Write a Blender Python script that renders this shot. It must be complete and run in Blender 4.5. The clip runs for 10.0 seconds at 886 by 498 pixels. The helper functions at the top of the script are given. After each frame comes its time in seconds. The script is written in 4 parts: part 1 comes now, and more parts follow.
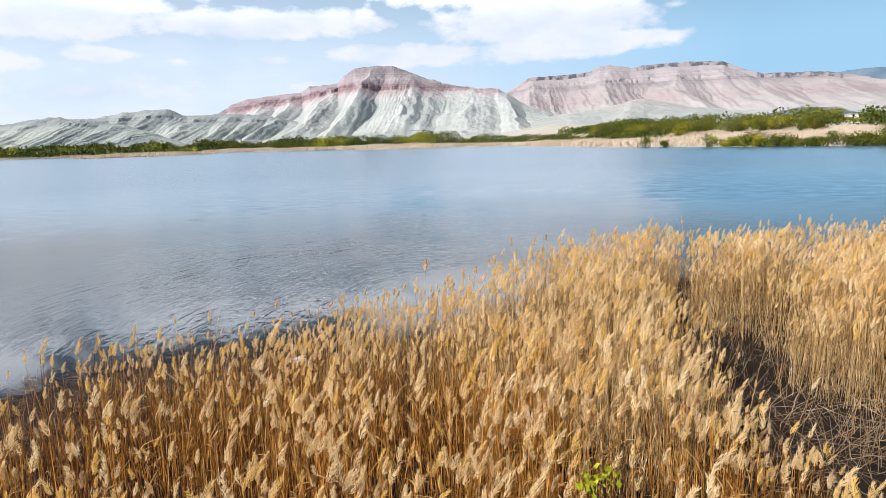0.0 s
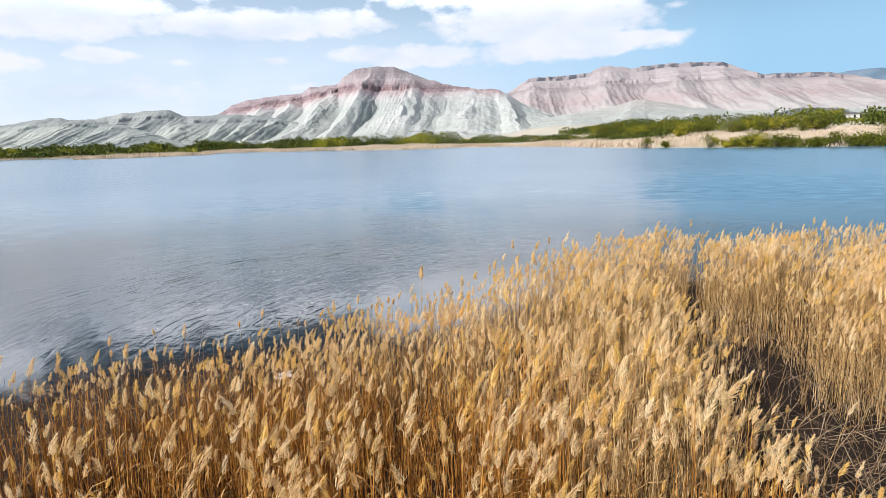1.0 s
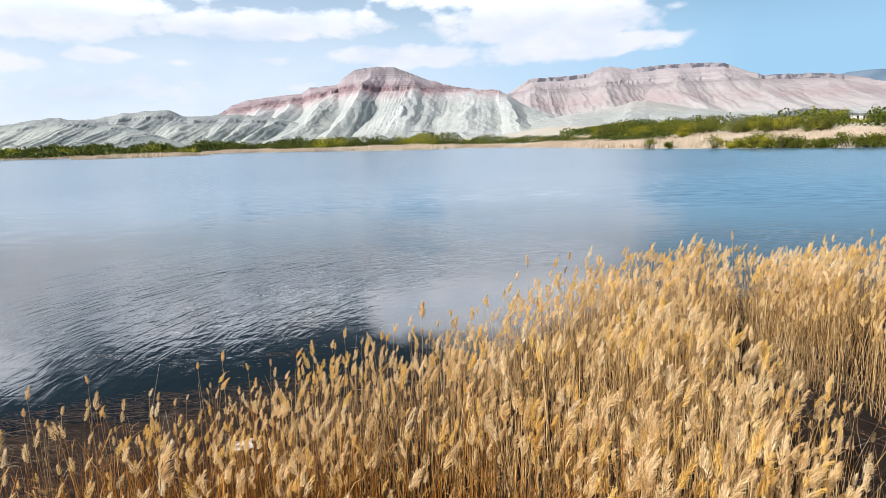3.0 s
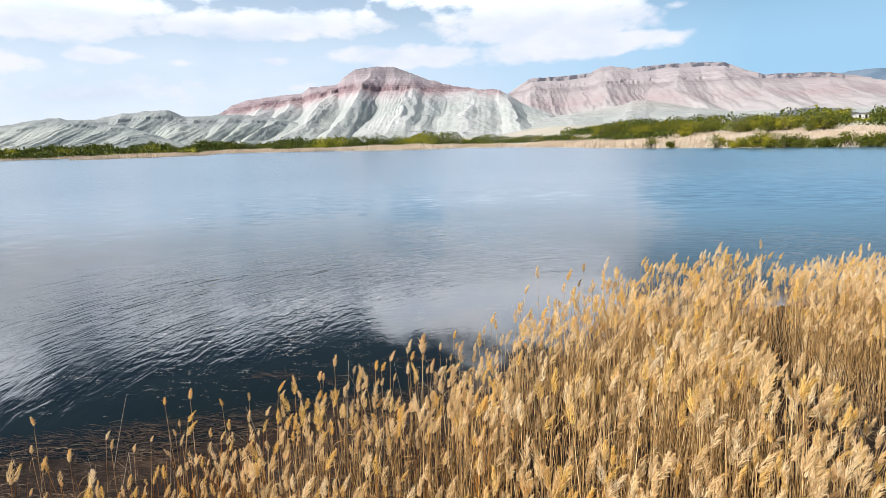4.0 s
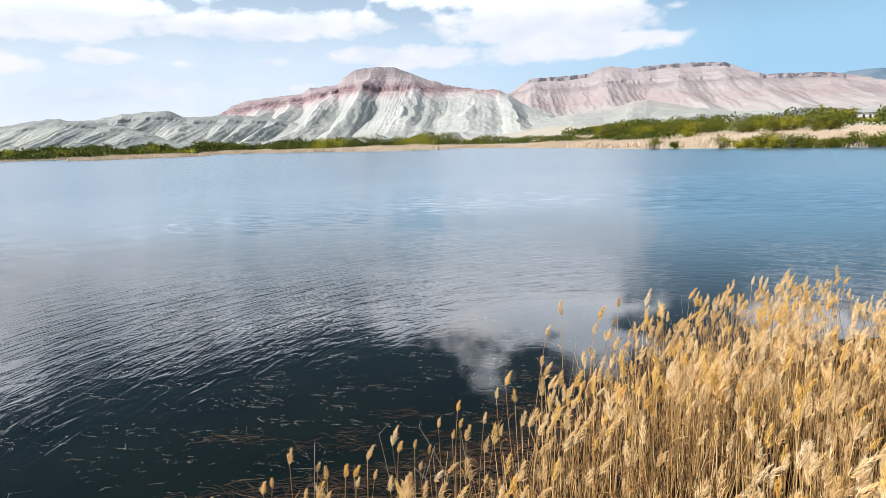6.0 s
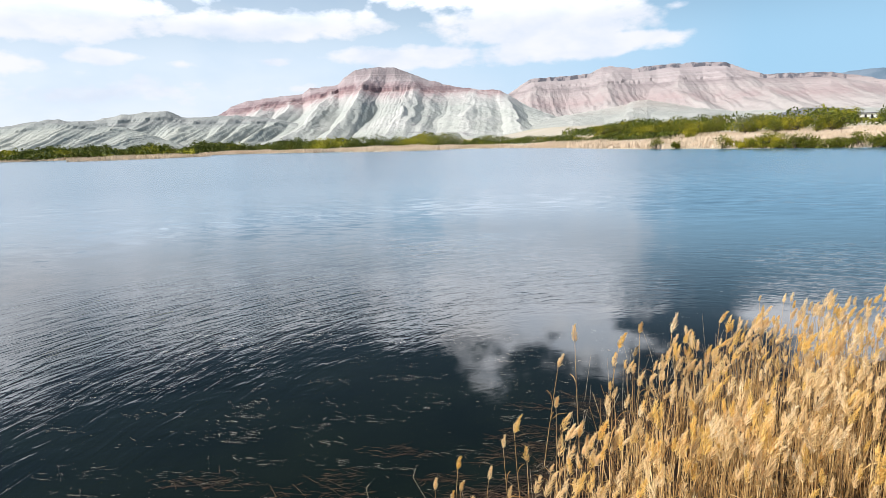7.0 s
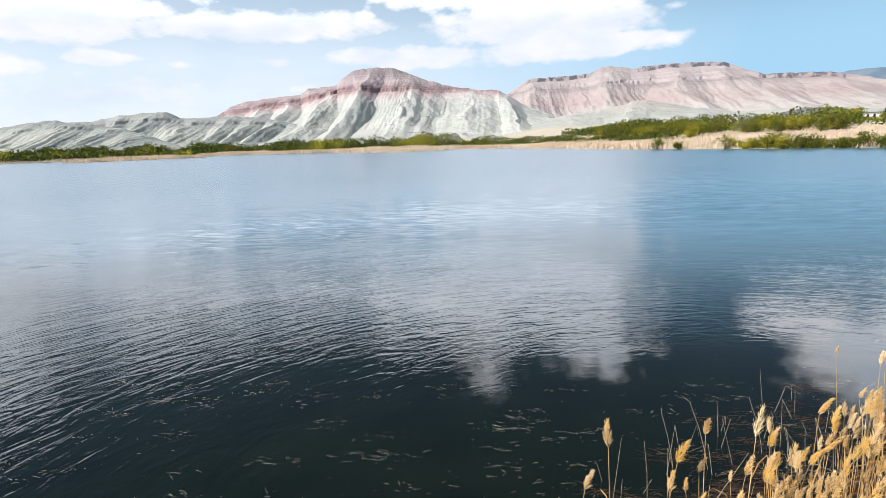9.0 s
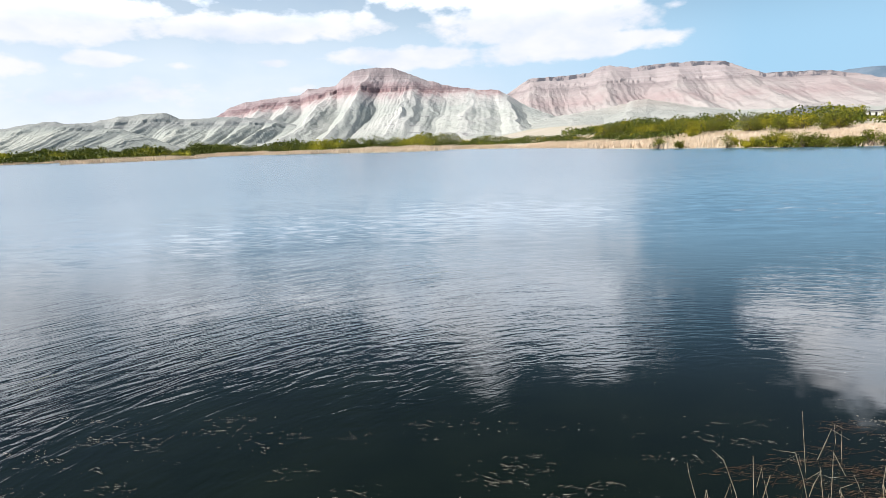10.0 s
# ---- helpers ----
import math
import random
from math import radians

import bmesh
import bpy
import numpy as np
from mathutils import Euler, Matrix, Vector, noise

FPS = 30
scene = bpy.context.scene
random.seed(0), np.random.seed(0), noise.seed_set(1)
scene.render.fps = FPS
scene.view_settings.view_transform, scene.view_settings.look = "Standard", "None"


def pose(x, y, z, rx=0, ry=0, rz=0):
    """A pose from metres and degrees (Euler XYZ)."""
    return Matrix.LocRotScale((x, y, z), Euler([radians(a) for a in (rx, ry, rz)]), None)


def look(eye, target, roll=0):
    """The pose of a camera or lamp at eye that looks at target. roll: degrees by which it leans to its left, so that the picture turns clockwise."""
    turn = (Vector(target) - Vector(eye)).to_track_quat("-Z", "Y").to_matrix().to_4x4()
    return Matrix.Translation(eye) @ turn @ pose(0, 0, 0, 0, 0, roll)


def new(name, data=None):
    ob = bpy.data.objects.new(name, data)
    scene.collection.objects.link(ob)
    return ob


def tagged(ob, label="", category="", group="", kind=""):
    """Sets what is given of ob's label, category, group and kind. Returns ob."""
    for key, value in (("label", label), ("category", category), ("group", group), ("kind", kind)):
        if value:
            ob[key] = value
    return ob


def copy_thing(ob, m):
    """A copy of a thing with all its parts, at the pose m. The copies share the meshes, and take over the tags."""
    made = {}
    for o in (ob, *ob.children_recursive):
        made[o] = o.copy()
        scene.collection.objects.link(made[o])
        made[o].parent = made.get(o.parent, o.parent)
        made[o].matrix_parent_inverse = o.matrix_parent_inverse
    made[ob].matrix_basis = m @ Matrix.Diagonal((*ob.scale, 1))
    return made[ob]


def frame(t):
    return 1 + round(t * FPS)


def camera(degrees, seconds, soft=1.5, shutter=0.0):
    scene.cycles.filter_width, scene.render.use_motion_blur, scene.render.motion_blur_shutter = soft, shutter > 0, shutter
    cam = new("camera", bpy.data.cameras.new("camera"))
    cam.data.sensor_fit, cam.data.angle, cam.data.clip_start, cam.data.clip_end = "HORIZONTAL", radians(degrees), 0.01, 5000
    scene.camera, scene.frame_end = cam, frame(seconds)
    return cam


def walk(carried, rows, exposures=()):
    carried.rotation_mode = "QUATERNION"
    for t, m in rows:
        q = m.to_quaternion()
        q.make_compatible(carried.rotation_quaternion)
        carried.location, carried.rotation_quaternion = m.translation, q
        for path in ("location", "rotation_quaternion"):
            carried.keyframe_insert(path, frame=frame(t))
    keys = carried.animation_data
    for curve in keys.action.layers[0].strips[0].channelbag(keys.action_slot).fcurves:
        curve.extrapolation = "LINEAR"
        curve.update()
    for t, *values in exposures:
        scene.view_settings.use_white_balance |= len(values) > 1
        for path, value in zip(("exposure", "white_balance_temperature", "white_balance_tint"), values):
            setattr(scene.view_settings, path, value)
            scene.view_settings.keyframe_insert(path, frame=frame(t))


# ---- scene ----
cam = camera(70, 10.0, soft=0.8)
PATH = [
    (0, (0.837, -1.629, 4.835), (0.67, 0.334, 4.491), -2.0),
    (0.5, (0.826, -1.283, 4.812), (0.658, 0.68, 4.469), -1.9),
    (1, (0.828, -0.84, 4.795), (0.66, 1.124, 4.453), -2.0),
    (1.5, (0.786, -0.298, 4.796), (0.618, 1.665, 4.454), -2.0),
    (2, (0.736, 0.227, 4.783), (0.568, 2.19, 4.442), -1.9),
    (2.5, (0.64, 0.836, 4.77), (0.472, 2.8, 4.43), -1.9),
    (4, (0.41, 2.737, 4.802), (0.241, 4.701, 4.461), -2.0),
    (4.5, (0.323, 3.452, 4.777), (0.154, 5.415, 4.437), -1.9),
    (5, (0.266, 4.149, 4.774), (0.096, 6.113, 4.434), -1.9),
    (5.5, (0.246, 4.848, 4.802), (0.076, 6.812, 4.462), -2.0),
    (7, (0.132, 6.776, 4.894), (-0.039, 8.739, 4.555), -2.1),
    (7.5, (0.153, 7.595, 4.893), (-0.017, 9.558, 4.554), -2.1),
    (8, (0.183, 8.363, 4.893), (0.013, 10.327, 4.555), -2.2),
    (8.5, (0.179, 9.163, 4.906), (0.009, 11.127, 4.568), -2.2),
    (9, (0.185, 9.982, 4.944), (0.016, 11.946, 4.606), -2.2),
    (9.5, (0.196, 10.937, 4.98), (0.026, 12.9, 4.642), -2.3),
    (10, (0.318, 11.729, 4.935), (0.148, 13.693, 4.597), -2.4),
]
walk(cam, [(t, look(eye, target, roll)) for t, eye, target, roll in PATH], [(0, 0.46, 6070, 13), (4, 0.46, 6130, 13), (10, 0.53, 6330, 13)])

# ---- world, sun and clouds ----
SUN_AZ, SUN_EL = 241.0, 43.0      # degrees clockwise from the view's +y, and above the horizon
world = bpy.data.worlds.new("sky")
scene.world = world
world.use_nodes = True
wt = world.node_tree
wt.nodes.clear()


def wmath(op, a, b=None, c=None, clamp=False):
    n = wt.nodes.new("ShaderNodeMath")
    n.operation, n.use_clamp = op, clamp
    for i, v in enumerate((a, b, c)):
        if v is None:
            continue
        if isinstance(v, (int, float)):
            n.inputs[i].default_value = v
        else:
            wt.links.new(v, n.inputs[i])
    return n.outputs[0]


sky = wt.nodes.new("ShaderNodeTexSky")
sky.sky_type = "NISHITA"
sky.sun_disc = False
sky.sun_elevation, sky.sun_rotation = radians(SUN_EL), radians(SUN_AZ)
sky.air_density, sky.dust_density, sky.ozone_density = 1.0, 0.3, 2.2
SKY_GAIN, CLOUD_BRIGHT = 0.042, (1.67, 1.69, 1.71)
gain = wt.nodes.new("ShaderNodeVectorMath")
gain.operation = "SCALE"
gain.inputs["Scale"].default_value = SKY_GAIN
wt.links.new(sky.outputs[0], gain.inputs[0])
tc = wt.nodes.new("ShaderNodeTexCoord")
sep = wt.nodes.new("ShaderNodeSeparateXYZ")
wt.links.new(tc.outputs["Generated"], sep.inputs[0])
az = wmath("MULTIPLY", wmath("ARCTAN2", sep.outputs[0], sep.outputs[1]), 180 / math.pi)
el = wmath("MULTIPLY", wmath("ARCSINE", sep.outputs[2]), 180 / math.pi)
uv = wt.nodes.new("ShaderNodeCombineXYZ")
wt.links.new(az, uv.inputs[0])
wt.links.new(el, uv.inputs[1])


def wnoise(scale, stretch, detail=6.0, rough=0.55, seed=0.0):
    m = wt.nodes.new("ShaderNodeMapping")
    m.inputs["Scale"].default_value = (scale, scale * stretch, 1)
    m.inputs["Location"].default_value = (seed, seed * 0.7, seed)
    wt.links.new(uv.outputs[0], m.inputs[0])
    n = wt.nodes.new("ShaderNodeTexNoise")
    n.inputs["Scale"].default_value, n.inputs["Detail"].default_value, n.inputs["Roughness"].default_value = 1.0, detail, rough
    wt.links.new(m.outputs[0], n.inputs[0])
    return n.outputs[0]


# cumulus: (azimuth, elevation, half width, half height, thickness)
CLOUDS = [(-36, 10.4, 10.5, 2.3, 1.15), (-19, 9.85, 10.0, 1.45, 1.1), (-32, 7.3, 3.6, 0.75, 0.85), (-39, 6.6, 4, 1.2, 0.85),
          (1.0, 12.6, 12.2, 2.0, 1.1), (4.2, 9.5, 9.4, 2.3, 1.1), (6.2, 7.5, 8.6, 1.25, 1.1), (-7.0, 7.1, 8.5, 1.1, 0.75),
          (-17, 4.8, 2.4, 0.6, 0.6), (-18.7, 7.0, 1.8, 0.5, 0.55), (-26.3, 6.8, 1.8, 0.5, 0.55), (15, 10.0, 1.2, 0.4, 0.5),
          (-33, 4.5, 16, 2.6, 0.45), (2.2, 15.0, 12.4, 4.0, 0.8), (8.8, 18.0, 5.4, 3.0, 0.75), (-7.2, 15.2, 6.2, 2.6, 1.0), (-15.5, 14.0, 10.0, 1.4, 1.0), (-1.0, 20.6, 2.6, 3.0, 0.45), (-47, 15.0, 13, 3.6, 0.85), (-27.5, 14.0, 12.5, 2.8, 0.62), (34, 17.5, 10.5, 4.6, 1.0), (25.5, 15.0, 5.5, 1.8, 0.9),
          (70, 20, 16, 6, 0.9), (-85, 18, 18, 6, 0.9), (165, 26, 22, 7, 0.9)]
dens = None
for a0, e0, hw, hh, thick in CLOUDS:
    ma = wt.nodes.new("ShaderNodeVectorMath")
    ma.operation = "MULTIPLY_ADD"
    ma.inputs[1].default_value = (1 / hw, 1 / hh, 0)
    ma.inputs[2].default_value = (-a0 / hw, -e0 / hh, 0)
    wt.links.new(uv.outputs[0], ma.inputs[0])
    ln = wt.nodes.new("ShaderNodeVectorMath")
    ln.operation = "LENGTH"
    wt.links.new(ma.outputs[0], ln.inputs[0])
    d = wmath("MULTIPLY", wmath("SUBTRACT", 1.25, ln.outputs["Value"]), thick)
    dens = d if dens is None else wmath("MAXIMUM", dens, d)
puff = wmath("MULTIPLY", wmath("SUBTRACT", wnoise(0.36, 1.9, 6.0, 0.55, 3.1), 0.5), 1.35)
wisp = wmath("MULTIPLY", wmath("SUBTRACT", wnoise(0.07, 2.6, 5.0, 0.6, 8.4), 0.5), 0.7)
cover = wmath("ADD", wmath("ADD", dens, puff), wisp)
mr = wt.nodes.new("ShaderNodeMapRange")
mr.interpolation_type = "SMOOTHSTEP"
mr.inputs["From Min"].default_value, mr.inputs["From Max"].default_value = 0.10, 0.62
wt.links.new(cover, mr.inputs["Value"])
# pale blue haze towards the horizon, whiter in the west
vr = wt.nodes.new("ShaderNodeMapRange")
vr.interpolation_type = "SMOOTHSTEP"
for key, val in (("From Min", 6.0), ("From Max", 19.0), ("To Min", 0.95), ("To Max", 0.0)):
    vr.inputs[key].default_value = val
wt.links.new(el, vr.inputs["Value"])
veil = vr.outputs[0]
white = wmath("MULTIPLY", wmath("SUBTRACT", 1.0, wmath("DIVIDE", el, 18.0), clamp=True), wmath("MULTIPLY_ADD", az, -0.025, 0.52, clamp=True))
hz = wt.nodes.new("ShaderNodeMix")
hz.data_type = "RGBA"
hz.inputs["A"].default_value, hz.inputs["B"].default_value = (0.315, 0.53, 0.69, 1), (0.69, 0.755, 0.80, 1)
wt.links.new(white, hz.inputs["Factor"])
hazy = wt.nodes.new("ShaderNodeMix")
hazy.data_type = "RGBA"
wt.links.new(veil, hazy.inputs["Factor"])
wt.links.new(gain.outputs[0], hazy.inputs["A"])
wt.links.new(hz.outputs["Result"], hazy.inputs["B"])
total = wmath("MAXIMUM", mr.outputs[0], wmath("MULTIPLY", white, 0.48), clamp=True)
shade_n = wnoise(0.16, 2.0, 4.0, 0.5, 5.5)
ccol = wt.nodes.new("ShaderNodeMix")
ccol.data_type = "RGBA"
ccol.inputs["A"].default_value = (1.26, 1.42, 1.60, 1)
ccol.inputs["B"].default_value = (*CLOUD_BRIGHT, 1)
sh = wt.nodes.new("ShaderNodeMapRange")
sh.interpolation_type = "SMOOTHSTEP"
sh.inputs["From Min"].default_value, sh.inputs["From Max"].default_value = 0.22, 0.66
wt.links.new(shade_n, sh.inputs["Value"])
wt.links.new(sh.outputs[0], ccol.inputs["Factor"])
# low clouds are held dim; those above the view brightened for the water's reflections
low = wt.nodes.new("ShaderNodeMapRange")
low.interpolation_type = "SMOOTHSTEP"
for key, val in (("From Min", 9.5), ("From Max", 15.0), ("To Min", 0.44), ("To Max", 1.0)):
    low.inputs[key].default_value = val
wt.links.new(el, low.inputs["Value"])
dim = wt.nodes.new("ShaderNodeVectorMath")
dim.operation = "SCALE"
wt.links.new(ccol.outputs["Result"], dim.inputs[0])
wt.links.new(low.outputs[0], dim.inputs["Scale"])
cmix = wt.nodes.new("ShaderNodeMix")
cmix.data_type = "RGBA"
wt.links.new(total, cmix.inputs["Factor"])
wt.links.new(hazy.outputs["Result"], cmix.inputs["A"])
wt.links.new(dim.outputs[0], cmix.inputs["B"])
bg = wt.nodes.new("ShaderNodeBackground")
bg.inputs[1].default_value = 0.93
wt.links.new(cmix.outputs["Result"], bg.inputs[0])
wo = wt.nodes.new("ShaderNodeOutputWorld")
wt.links.new(bg.outputs[0], wo.inputs[0])

sun = new("sun", bpy.data.lights.new("sun", "SUN"))
sun.data.energy, sun.data.angle, sun.data.color = 5.0, radians(0.6), (1.0, 0.95, 0.87)
sd = Vector((math.sin(radians(SUN_AZ)) * math.cos(radians(SUN_EL)), math.cos(radians(SUN_AZ)) * math.cos(radians(SUN_EL)), math.sin(radians(SUN_EL))))
sun.matrix_world = look(sd * 50, (0, 0, 0))


# ---- material helpers ----
class Mat:
    """A node material with a Principled surface."""

    def __init__(self, name, rough=0.8, spec=0.3):
        self.m = bpy.data.materials.new(name)
        self.m.use_nodes = True
        self.t = self.m.node_tree
        self.b = self.t.nodes["Principled BSDF"]
        self.b.inputs["Roughness"].default_value = rough
        self.b.inputs["Specular IOR Level"].default_value = spec
        self.geo = self.t.nodes.new("ShaderNodeNewGeometry")
        self.pos = self.geo.outputs["Position"]

    def link(self, a, b):
        self.t.links.new(a, b)

    def math(self, op, a, b=None, c=None, clamp=False):
        n = self.t.nodes.new("ShaderNodeMath")
        n.operation, n.use_clamp = op, clamp
        for i, v in enumerate((a, b, c)):
            if v is None:
                continue
            if isinstance(v, (int, float)):
                n.inputs[i].default_value = v
            else:
                self.link(v, n.inputs[i])
        return n.outputs[0]

    def mapping(self, scale=(1, 1, 1), loc=(0, 0, 0), rot=(0, 0, 0), src=None):
        n = self.t.nodes.new("ShaderNodeMapping")
        n.inputs["Scale"].default_value, n.inputs["Location"].default_value, n.inputs["Rotation"].default_value = scale, loc, rot
        self.link(src or self.pos, n.inputs[0])
        return n.outputs[0]

    def noise(self, scale, detail=4.0, rough=0.55, src=None, distort=0.0):
        n = self.t.nodes.new("ShaderNodeTexNoise")
        n.inputs["Scale"].default_value, n.inputs["Detail"].default_value = scale, detail
        n.inputs["Roughness"].default_value, n.inputs["Distortion"].default_value = rough, distort
        self.link(src or self.pos, n.inputs[0])
        return n.outputs[0]

    def ramp(self, fac, stops, interp="LINEAR"):
        n = self.t.nodes.new("ShaderNodeValToRGB")
        n.color_ramp.interpolation = interp
        e = n.color_ramp.elements
        while len(e) < len(stops):
            e.new(0.5)
        for s, (p, c) in zip(e, stops):
            s.position, s.color = p, (*c, 1)
        self.link(fac, n.inputs[0])
        return n.outputs[0]

    def mix(self, fac, a, b, blend="MIX"):
        n = self.t.nodes.new("ShaderNodeMix")
        n.data_type, n.blend_type = "RGBA", blend
        for key, v in (("Factor", fac), ("A", a), ("B", b)):
            if isinstance(v, (int, float)):
                n.inputs[key].default_value = v
            elif isinstance(v, tuple):
                n.inputs[key].default_value = (*v, 1)
            else:
                self.link(v, n.inputs[key])
        return n.outputs["Result"]

    def remap(self, v, a, b, c=0.0, d=1.0):
        n = self.t.nodes.new("ShaderNodeMapRange")
        n.interpolation_type = "SMOOTHSTEP"
        for key, x in (("From Min", a), ("From Max", b), ("To Min", c), ("To Max", d)):
            n.inputs[key].default_value = x
        self.link(v, n.inputs["Value"])
        return n.outputs[0]

    def bump(self, height, strength, dist):
        n = self.t.nodes.new("ShaderNodeBump")
        n.inputs["Distance"].default_value = dist
        if isinstance(strength, (int, float)):
            n.inputs["Strength"].default_value = strength
        else:
            self.link(strength, n.inputs["Strength"])
        self.link(height, n.inputs["Height"])
        self.link(n.outputs[0], self.b.inputs["Normal"])

    def color(self, c):
        if isinstance(c, tuple):
            self.b.inputs["Base Color"].default_value = (*c, 1)
        else:
            self.link(c, self.b.inputs["Base Color"])

    def leafy(self, c, amount):
        """Light that shines through thin leaves."""
        tr = self.t.nodes.new("ShaderNodeBsdfTranslucent")
        if isinstance(c, tuple):
            tr.inputs[0].default_value = (*c, 1)
        else:
            self.link(c, tr.inputs[0])
        mx = self.t.nodes.new("ShaderNodeMixShader")
        mx.inputs[0].default_value = amount
        self.link(self.b.outputs[0], mx.inputs[1])
        self.link(tr.outputs[0], mx.inputs[2])
        self.link(mx.outputs[0], self.t.nodes["Material Output"].inputs[0])

    def xyz(self):
        n = self.t.nodes.new("ShaderNodeSeparateXYZ")
        self.link(self.pos, n.inputs[0])
        return n.outputs


# ---- materials ----
def mat_water():
    w = Mat("lake_water", 0.05, 0.5)
    w.b.inputs["IOR"].default_value = 1.37
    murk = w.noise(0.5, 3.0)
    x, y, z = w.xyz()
    # paler blue base colour far out stands in for reflected sky brightness
    far_sky_sheen = w.remap(w.math("MULTIPLY_ADD", w.noise(0.05, 2.0), 14.0, y), 29.0, 58.0)
    w.color(w.mix(far_sky_sheen, w.ramp(murk, [(0.3, (0.003, 0.006, 0.003)), (0.7, (0.006, 0.010, 0.005))]), (0.060, 0.140, 0.205)))
    # rings of wind waves bend round the sheltered bay; beyond a wandering line the water is ruffled
    dx, dy = w.math("SUBTRACT", x, 5.0), w.math("SUBTRACT", y, 15.8)
    rho = w.math("SQRT", w.math("ADD", w.math("MULTIPLY", dx, dx), w.math("MULTIPLY", dy, dy)))
    ang = w.math("ARCTAN2", dx, dy)
    pol = w.t.nodes.new("ShaderNodeCombineXYZ")
    w.link(rho, pol.inputs[0])
    w.link(w.math("MULTIPLY", ang, 9.0), pol.inputs[1])
    patch = w.math("MULTIPLY_ADD", w.noise(0.22, 2.0), 5.0, -2.5)
    near_w = w.remap(w.math("ADD", rho, patch), 7.6, 10.8, 0.05, 1.0)
    fade = w.remap(rho, 13.0, 32.0, 1.0, 0.22)
    w.link(w.remap(rho, 12.0, 90.0, 0.03, 0.19), w.b.inputs["Roughness"])
    wide = w.math("MULTIPLY_ADD", w.remap(w.noise(0.10, 3.0), 0.35, 0.65), 0.9, 0.30)
    wind = w.math("MULTIPLY", w.math("MULTIPLY", near_w, fade), wide)
    ring = w.noise(1.0, 2.0, 0.5, w.mapping((2.5, 1.05, 1), src=pol.outputs[0]), 1.3)
    ring2 = w.noise(1.0, 3.0, 0.55, w.mapping((7.0, 2.6, 1), (3, 8, 0), src=pol.outputs[0]), 0.8)
    cross = w.noise(1.0, 3.0, 0.55, w.mapping((1.2, 3.2, 1), (4, 2, 0), (0, 0, radians(14))), 0.4)
    chop = w.noise(1.0, 3.0, 0.6, w.mapping((0.5, 2.6, 1), (2, 5, 0), (0, 0, radians(6))), 0.5)
    chop = w.math("MULTIPLY", chop, w.math("MULTIPLY", w.remap(rho, 18.0, 45.0, 0.0, 1.0), w.remap(w.math("MULTIPLY_ADD", y, -0.2, x), -30.0, 25.0, 1.1, 4.2)))
    h = w.math("ADD", w.math("MULTIPLY_ADD", ring, 1.0, w.math("MULTIPLY", ring2, 0.20)), w.math("MULTIPLY_ADD", cross, 0.30, chop))
    calm = w.remap(w.math("SUBTRACT", w.math("MULTIPLY_ADD", x, -0.45, y), 14.2), 0.8, 4.6, 0.10, 1.0)
    w.bump(h, w.math("MULTIPLY", w.math("MULTIPLY", wind, calm), w.remap(x, -3.0, 6.0, 1.0, 0.5)), 0.027)
    # open water: long-crested wavelets whose faces lean to the near bank
    gust = w.math("MULTIPLY", w.remap(w.noise(0.03, 3.0, 0.6, w.mapping((1, 2.0, 1))), 0.35, 0.68, 0.35, 1.25), w.remap(w.math("MULTIPLY_ADD", y, -0.25, x), -20.0, 30.0, 0.30, 1.0))
    sy = w.math("SUBTRACT", w.noise(1.0, 4.0, 0.62, w.mapping((0.16, 0.95, 1), (1, 6, 0), (0, 0, radians(-5))), 0.4), 0.5)
    sx = w.math("SUBTRACT", w.noise(1.0, 2.0, 0.5, w.mapping((0.5, 0.9, 1), (7, 2, 0))), 0.5)
    lean = w.t.nodes.new("ShaderNodeCombineXYZ")
    w.link(w.math("MULTIPLY", sx, 0.10), lean.inputs[0])
    ripple = w.math("SUBTRACT", w.noise(1.0, 3.0, 0.6, w.mapping((0.55, 2.3, 1), (3, 1, 0), (0, 0, radians(9))), 0.6), 0.5)
    w.link(w.math("ADD", w.math("MULTIPLY_ADD", w.math("MULTIPLY", sy, gust), 0.17, -0.046), w.math("MULTIPLY", ripple, 0.14)), lean.inputs[1])
    lean.inputs[2].default_value = 1.0
    old_n = w.b.inputs["Normal"].links[0].from_socket
    both = w.mix(w.remap(rho, 18.0, 40.0), old_n, lean.outputs[0])
    nrm = w.t.nodes.new("ShaderNodeVectorMath")
    nrm.operation = "NORMALIZE"
    w.link(both, nrm.inputs[0])
    w.link(nrm.outputs[0], w.b.inputs["Normal"])
    return w.m


def mat_ground():
    g = Mat("bank_soil", 0.95, 0.15)
    a = g.noise(0.35, 5.0)
    b = g.noise(7.0, 6.0, 0.65)
    c = g.noise(60.0, 3.0)
    # wet mud, taken down to near black to carry the shade among the reeds
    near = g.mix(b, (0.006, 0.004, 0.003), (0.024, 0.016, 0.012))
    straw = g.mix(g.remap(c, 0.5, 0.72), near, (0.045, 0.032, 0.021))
    x, y, z = g.xyz()
    big = g.noise(0.012, 4.0)
    plain = g.ramp(big, [(0.3, (0.38, 0.39, 0.27)), (0.5, (0.45, 0.41, 0.32)), (0.7, (0.50, 0.45, 0.39))])
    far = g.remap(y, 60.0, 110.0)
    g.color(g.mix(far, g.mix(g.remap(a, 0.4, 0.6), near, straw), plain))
    g.bump(b, 0.5, 0.05)
    return g.m


